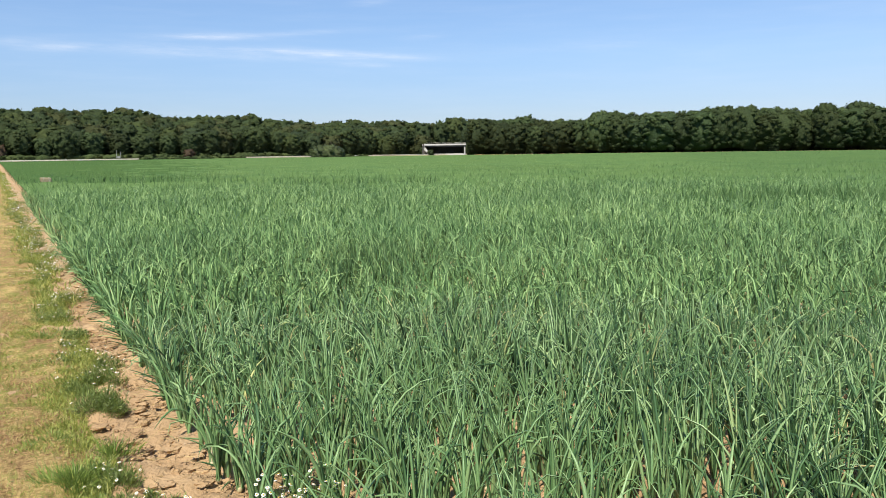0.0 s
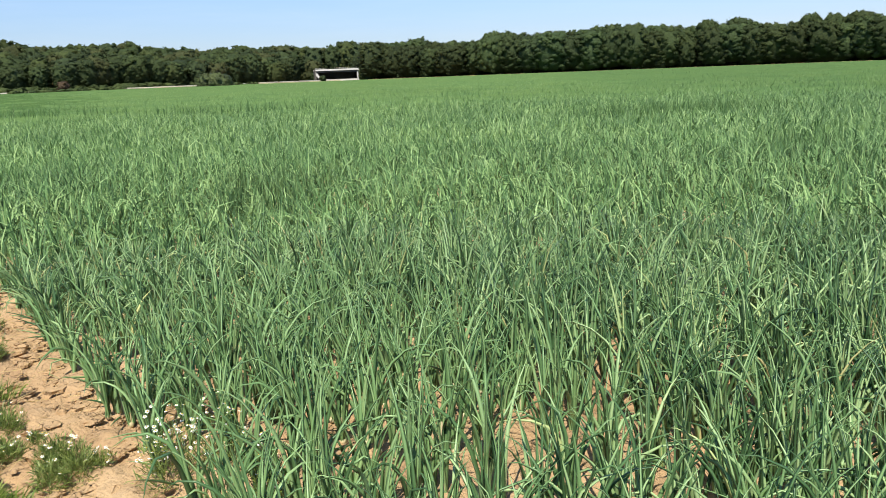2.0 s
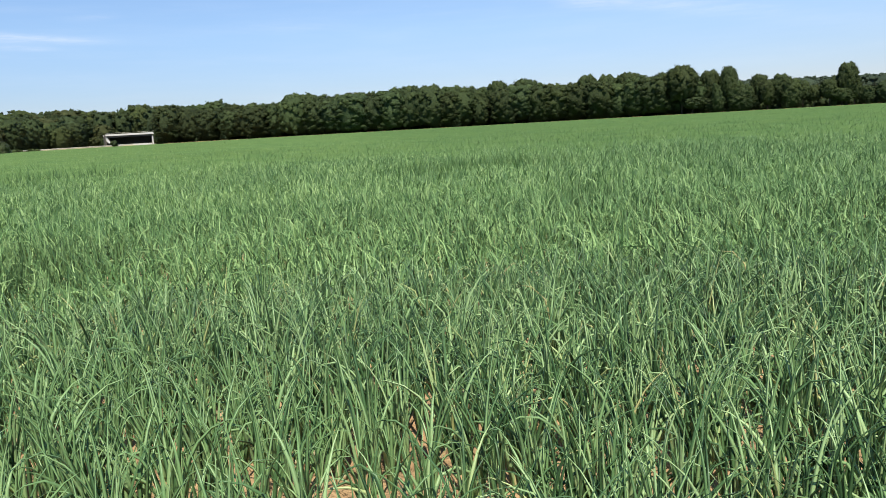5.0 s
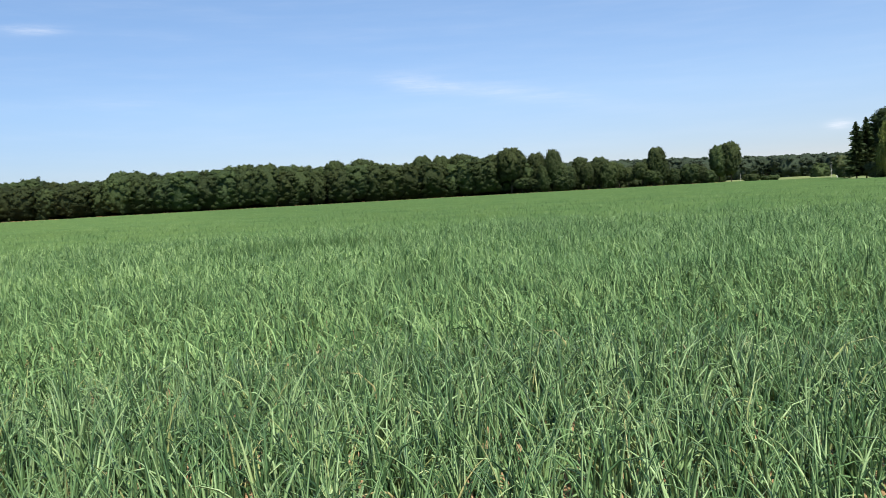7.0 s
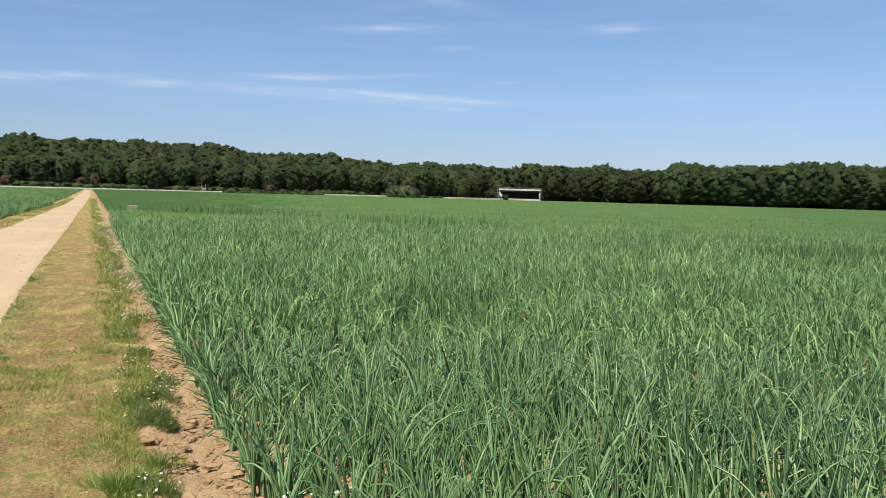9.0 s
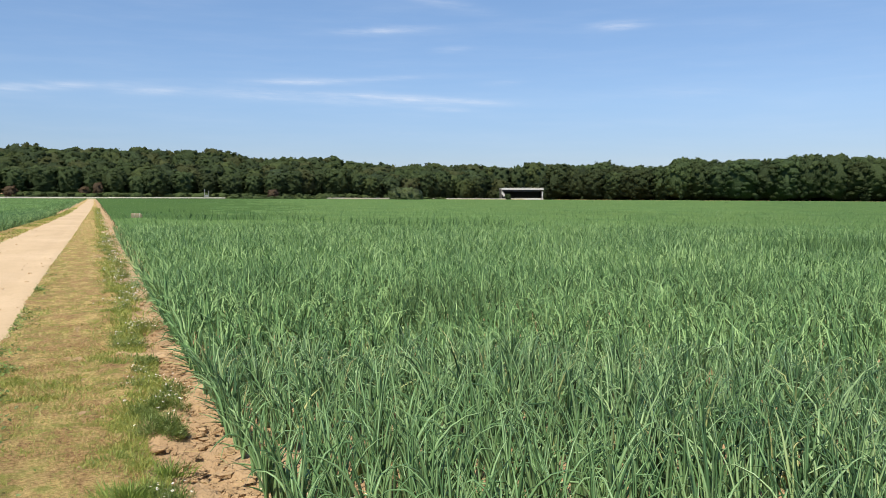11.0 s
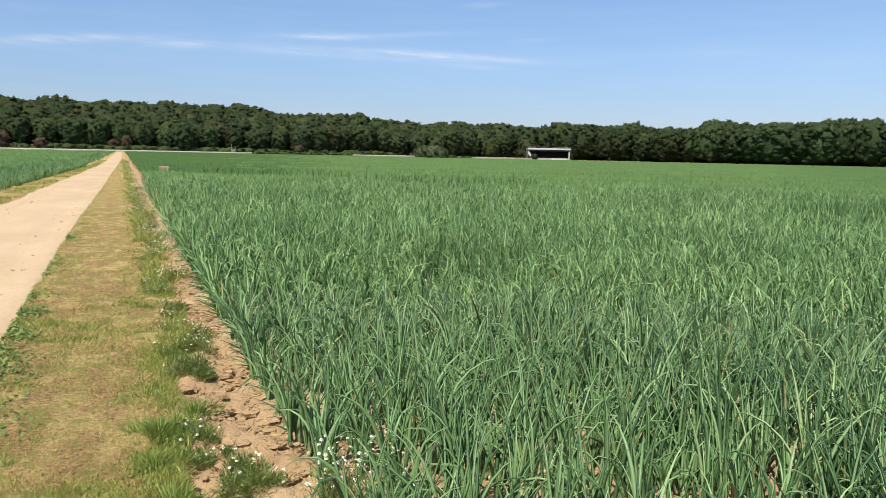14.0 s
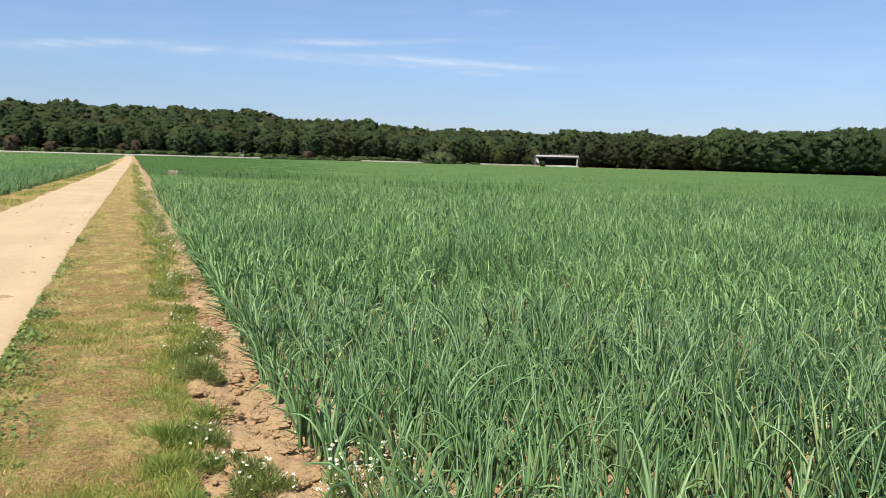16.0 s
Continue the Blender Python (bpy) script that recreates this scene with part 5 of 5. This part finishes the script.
# flower heads, shared
bm = bmesh.new()
hub = bm.verts.new((0, 0, 0.002))
ringv = []
for k in range(10):
    a = k * math.tau / 10
    ringv.append((bm.verts.new((0.011 * math.cos(a - 0.2), 0.011 * math.sin(a - 0.2), 0.0)), bm.verts.new((0.0115 * math.cos(a + 0.2), 0.0115 * math.sin(a + 0.2), -0.001))))
for p, q in ringv:
    bm.faces.new((hub, p, q))
petal_me = bpy.data.meshes.new("flower_head")
bm.to_mesh(petal_me)
bm.free()
petal_me.materials.append(PETAL)
bm = bmesh.new()
cap = [bm.verts.new((0.0045 * math.cos(k * math.tau / 6), 0.0045 * math.sin(k * math.tau / 6), 0.002)) for k in range(6)]
tip = bm.verts.new((0, 0, 0.006))
for k in range(6):
    bm.faces.new((cap[k], cap[(k + 1) % 6], tip))
disc_me = bpy.data.meshes.new("flower_disc")
bm.to_mesh(disc_me)
bm.free()
disc_me.materials.append(DISC)


def weed(name, label, x, y, radius, height, count, flowers, seed, leaf=WEED, width=0.0021, upright=0.5):
    """A bushy herb of fine feathery leaves, with daisy heads over it where it flowers."""
    r = np.random.RandomState(seed)
    t = tagged(new(name), label, "weed")
    t.location = (x, y, 0.0)
    radius, height = radius * 1.15, height * 0.85
    count = int(count * (5.0 if y < 9 else 2.6))
    m = 6
    ca, cq = r.uniform(0, 6.28, m), radius * np.sqrt(r.uniform(0, 1, m)) * 0.62
    hubs = np.stack([np.cos(ca) * cq, np.sin(ca) * cq, np.zeros(m)], 1)
    span = np.stack([radius * r.uniform(0.34, 0.58, m)] * 2 + [height * r.uniform(0.5, 1.0, m)], 1)
    k = r.randint(0, m, count)
    d = r.normal(0, 1, (count, 3))
    d[:, 2] = np.abs(d[:, 2])
    d /= np.linalg.norm(d, axis=1)[:, None]
    at = hubs[k] + d * span[k] * (r.uniform(0.15, 1.0, count) ** 0.5)[:, None]
    a = np.arctan2(d[:, 1], d[:, 0])
    pieces = [blades(r, at, a + r.normal(0, 0.9, count), np.abs(r.normal(0.25 + upright * np.arccos(np.clip(d[:, 2], 0, 1)), 0.35, count)), r.uniform(-0.3, 0.9, count), r.uniform(0.016, 0.05, count) * (0.7 + 2.0 * height), width * r.uniform(0.7, 1.5, count), 2, 2)]
    stems = 14
    k = r.randint(0, m, stems)
    pieces.append(blades(r, hubs[k], r.uniform(0, 6.28, stems), r.uniform(0.05, 0.5, stems), r.uniform(0, 0.3, stems), height * r.uniform(0.7, 1.15, stems), np.full(stems, 0.0017), 3, 3))
    part("foliage", np_mesh("foliage", *join(pieces), [leaf]), t)
    for j in range(flowers):
        k, aa, qq = r.randint(m), r.uniform(0, 6.28), math.sqrt(r.uniform(0, 1))
        ob = part("flower_head", petal_me, t, "white daisy head with yellow centre" if j == 0 else "")
        sc = r.uniform(0.6, 0.95)
        ob.matrix_basis = pose(hubs[k][0] + math.cos(aa) * qq * span[k][0], hubs[k][1] + math.sin(aa) * qq * span[k][0], span[k][2] * (1.12 - 0.6 * qq * qq) + r.uniform(0.0, 0.03), r.uniform(-35, 35), r.uniform(-35, 35), 0) @ Matrix.Diagonal((sc, sc, sc, 1))
        part("flower_disc", disc_me, ob)
    return t


CHAM = "flowering chamomile with small white daisies and feathery leaves"
GREEN = "low bushy feathery green weed on bare soil"
for k, (x, y, rad, h, cnt, fl, kind) in enumerate((
        (-0.37, 3.68, 0.17, 0.2, 460, 16, 1), (-0.2, 3.66, 0.07, 0.1, 60, 12, 0), (0.1, 3.28, 0.2, 0.42, 220, 110, 0), (0.24, 2.8, 0.1, 0.4, 60, 24, 0),
        (-0.56, 4.4, 0.17, 0.14, 420, 20, 0), (-0.38, 4.15, 0.07, 0.06, 40, 9, 0), (-0.54, 4.1, 0.12, 0.1, 220, 5, 1),
        (-0.42, 5.75, 0.19, 0.22, 620, 6, 1), (-0.33, 6.45, 0.17, 0.2, 380, 26, 0), (-0.57, 6.2, 0.16, 0.15, 330, 4, 1), (-0.57, 7.85, 0.17, 0.12, 240, 22, 0), (-0.27, 6.95, 0.14, 0.17, 200, 26, 0),
        (-0.56, 9.2, 0.22, 0.24, 420, 4, 1), (-0.26, 10.45, 0.22, 0.22, 380, 60, 0), (-0.46, 10.2, 0.12, 0.14, 150, 14, 0), (-0.1, 13.4, 0.09, 0.16, 160, 0, 1), (-0.5, 12.2, 0.2, 0.2, 300, 10, 1))):
    weed("chamomile" if kind == 0 else "weed", CHAM if kind == 0 else GREEN, x, y, rad, h, cnt, fl, 400 + k)
fr = random.Random(21)
for k in range(3, 16):
    y = 9.0 + 1.65 * k + fr.uniform(-0.3, 0.3)
    flowering = k % 3 != 0
    weed("chamomile" if flowering else "weed", CHAM if flowering else GREEN, fr.uniform(-0.58, -0.28), y, fr.uniform(0.17, 0.27), fr.uniform(0.18, 0.26), 280, fr.randint(8, 24) if flowering else 4, 440 + k)
for k in range(38):
    y = 6.5 + 22 * (k / 38) ** 1.2 + fr.uniform(-0.4, 0.4)
    flowering = fr.random() < 0.6
    weed("chamomile" if flowering else "weed", CHAM if flowering else GREEN, fr.gauss(-0.62, 0.09) if y < 13 else fr.uniform(-0.72, -0.25), y, fr.uniform(0.16, 0.3), fr.uniform(0.08, 0.16), 150 if y < 16 else 70, fr.randint(9, 18) if flowering else 0, 600 + k, GRASS if fr.random() < 0.7 else WEED, 0.004 if y < 16 else 0.007)
for k, (x, y, rad, h, cnt) in enumerate(((-0.7, 4.5, 0.2, 0.17, 420), (-0.74, 4.05, 0.15, 0.13, 240), (-0.47, 4.85, 0.13, 0.17, 110), (-0.66, 3.55, 0.18, 0.13, 240), (-0.78, 5.2, 0.16, 0.1, 180), (-0.7, 8.3, 0.18, 0.13, 180), (-0.66, 12.0, 0.18, 0.14, 160),
                                         (-0.95, 3.3, 0.16, 0.1, 160), (-0.62, 14.4, 0.2, 0.16, 160))):
    r = np.random.RandomState(500 + k)
    cnt *= 2
    a, q = r.uniform(0, 6.28, cnt), rad * np.sqrt(r.uniform(0, 1, cnt))
    q *= 0.55 + 0.45 * np.sin(3 * a + k)
    P = np.stack([np.cos(a) * q, np.sin(a) * q, np.zeros(cnt)], 1)
    tuft = tagged(new("grass_tuft"), "fresh green tuft of coarse grass by the soil strip", "grass")
    tuft.location = (x, y, 0.01)
    part("foliage", np_mesh("foliage", *blades(r, P, a + r.normal(0, 0.8, cnt), r.uniform(0.05, 0.9, cnt), r.uniform(0.1, 1.2, cnt), h * r.uniform(0.3, 0.95, cnt), 0.003 * r.uniform(0.6, 1.4, cnt), 3, 2), [TUFT]), tuft)

# chamomile and grass running on along the soil strip, and grass on the far side of the track
n = 12000
y = 9 + 95 * vr.uniform(0, 1, n) ** 1.6
x = verge_right(y) + vr.normal(0.03, 0.15, n)
k = (wave(x, y, 1.9, 80, 3) > 0.1 - 0.01 * y + 1.6 * np.clip(x - verge_right(y), 0, 1)) & (x < -0.1)
P = np.stack([x, y, np.full(n, 0.01)], 1)[k]
n = len(P)
wide = 0.0035 + 0.00018 * P[:, 1]
tagged(new("chamomile_fringe", np_mesh("chamomile_fringe", *blades(vr, P, vr.uniform(0, 6.28, n), vr.uniform(0.1, 0.9, n), vr.uniform(0.1, 0.9, n), vr.uniform(0.06, 0.17, n), wide, 2, 2), [GRASS])), "light green feathery growth along the soil strip", "weed", kind="stuff")
n = 900
y = 13 + 75 * vr.uniform(0, 1, n) ** 1.4
x = verge_right(y) + vr.normal(0.16, 0.12, n)
k = wave(x, y, 1.6, 81, 3) > 0.25
c = np.stack([x, y, vr.uniform(0.06, 0.17, n)], 1)[k]
n = len(c)
a = vr.uniform(0, 6.28, n)
s = (vr.uniform(0.006, 0.011, n) + 0.00016 * c[:, 1])[:, None]
tt = np.stack([np.cos(a), np.sin(a), vr.uniform(-0.5, 0.5, n)], 1) * s
bb = np.stack([-np.sin(a), np.cos(a), vr.uniform(-0.5, 0.5, n)], 1) * s
q = np.stack([c + tt, c + 0.7 * (tt + bb), c + bb, c + 0.7 * (bb - tt), c - tt, c - 0.7 * (tt + bb), c - bb, c + 0.7 * (tt - bb)], 1).reshape(-1, 3)
tagged(new("small_daisies", np_mesh("small_daisies", q, np.arange(8 * n).reshape(n, 8), [PETAL], False)), "many small white daisy heads along the soil strip", "flowers", kind="stuff")
n = 16000
y = 13 + 100 * vr.uniform(0, 1, n) ** 1.8
x = 0.5 * (plot_edge(y) + track_left(y)) + vr.normal(0, 0.22, n)
k = (wave(x, y, 0.9, 82, 3) > -0.05) & (x > plot_edge(y)) & (x < track_left(y) + 0.08)
P = np.stack([x, y, np.full(n, 0.03)], 1)[k]
n = len(P)
tagged(new("green_grass", np_mesh("green_grass", *blades(vr, P, vr.uniform(0, 6.28, n), vr.uniform(0.2, 1.0, n), vr.uniform(0.1, 0.9, n), vr.uniform(0.04, 0.1, n), 0.005 + 0.0002 * P[:, 1], 2, 2), [GRASS])), "patchy green grass along the other side of the track", "grass", kind="stuff")

# clods and crumbs of dry soil
cr = np.random.RandomState(88)
pieces = []
for _ in range(2000):
    y = 2.2 + 9 * cr.uniform() ** 1.6
    x = cr.uniform(-0.95, 0.12) if cr.uniform() < 0.75 else cr.uniform(0, 3.0)
    s = 0.005 + 0.026 * cr.uniform() ** 4
    pieces.append(ball(cr, (x, y, s * 0.25), (s * cr.uniform(0.8, 1.5), s * cr.uniform(0.8, 1.5), s * 0.7), 5, 3, 0.3))
# lifted plates of the dried crust
for _ in range(420):
    y = 2.3 + 11 * cr.uniform() ** 1.5
    x = cr.uniform(float(verge_right(np.array(y))) + 0.05, 0.02)
    s = 0.014 + 0.034 * cr.uniform() ** 2
    pieces.append(ball(cr, (x, y, s * 0.12), (s * cr.uniform(0.8, 1.7), s * cr.uniform(0.7, 1.4), s * cr.uniform(0.3, 0.55)), 6, 3, 0.34))
tagged(new("soil_clods", np_mesh("soil_clods", *join(pieces), [SOIL], False)), "crumbly clods of dry tan soil", "soil", kind="stuff")

# stones and scuffed crumbs lying on the track
pieces = []
for _ in range(220):
    y = 5 + 42 * cr.uniform() ** 1.4
    x = cr.uniform(track_left(y) + 0.15, track_right(y) - 0.1)
    s = 0.006 + 0.022 * cr.uniform() ** 3
    pieces.append(ball(cr, (x, y, 0.036 + s * 0.2), (s * cr.uniform(0.9, 1.8), s * cr.uniform(0.8, 1.4), s * 0.6), 5, 3, 0.3))
tagged(new("track_stones", np_mesh("track_stones", *join(pieces), [SAND], False)), "scattered small stones and crumbs on the sandy track", "stones", kind="stuff")

# fallen leaves and stalks lying on the bare strip
n = 700
y = 2.3 + 9 * cr.uniform(0, 1, n) ** 1.5
P = np.stack([cr.uniform(-0.9, 0.0, n), y, np.full(n, 0.015)], 1)
tagged(new("dry_stalks", np_mesh("dry_stalks", *blades(cr, P, cr.uniform(0, 6.28, n), np.full(n, 1.5), cr.uniform(-0.1, 0.15, n), cr.uniform(0.03, 0.16, n), np.full(n, 0.0016), 3, 3), [STRAW])), "dry stalks and roots lying on the soil", "plant litter", kind="stuff")
n = 45
P = np.stack([cr.uniform(-0.03, 0.03, n), 2.3 + 8 * cr.uniform(0, 1, n), np.full(n, 0.03)], 1)
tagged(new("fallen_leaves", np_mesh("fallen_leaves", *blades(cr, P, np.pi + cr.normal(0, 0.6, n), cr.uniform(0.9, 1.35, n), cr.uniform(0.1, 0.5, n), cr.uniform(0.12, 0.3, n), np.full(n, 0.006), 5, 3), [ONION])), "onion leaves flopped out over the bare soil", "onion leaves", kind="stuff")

# the verge going on behind
turf(42000, 2.0, -5.0, -0.03, 1.08, 0.05, 0.003, 2, GRASS, "green_grass", "short fresh green grass growing on the verge", lush)
turf(42000, 2.0, -5.0, 0.0, 1.0, 0.055, 0.0026, 1, THATCH, "grass_clippings", "brown mowing clippings matted on the verge", None, (0.8, 1.5))
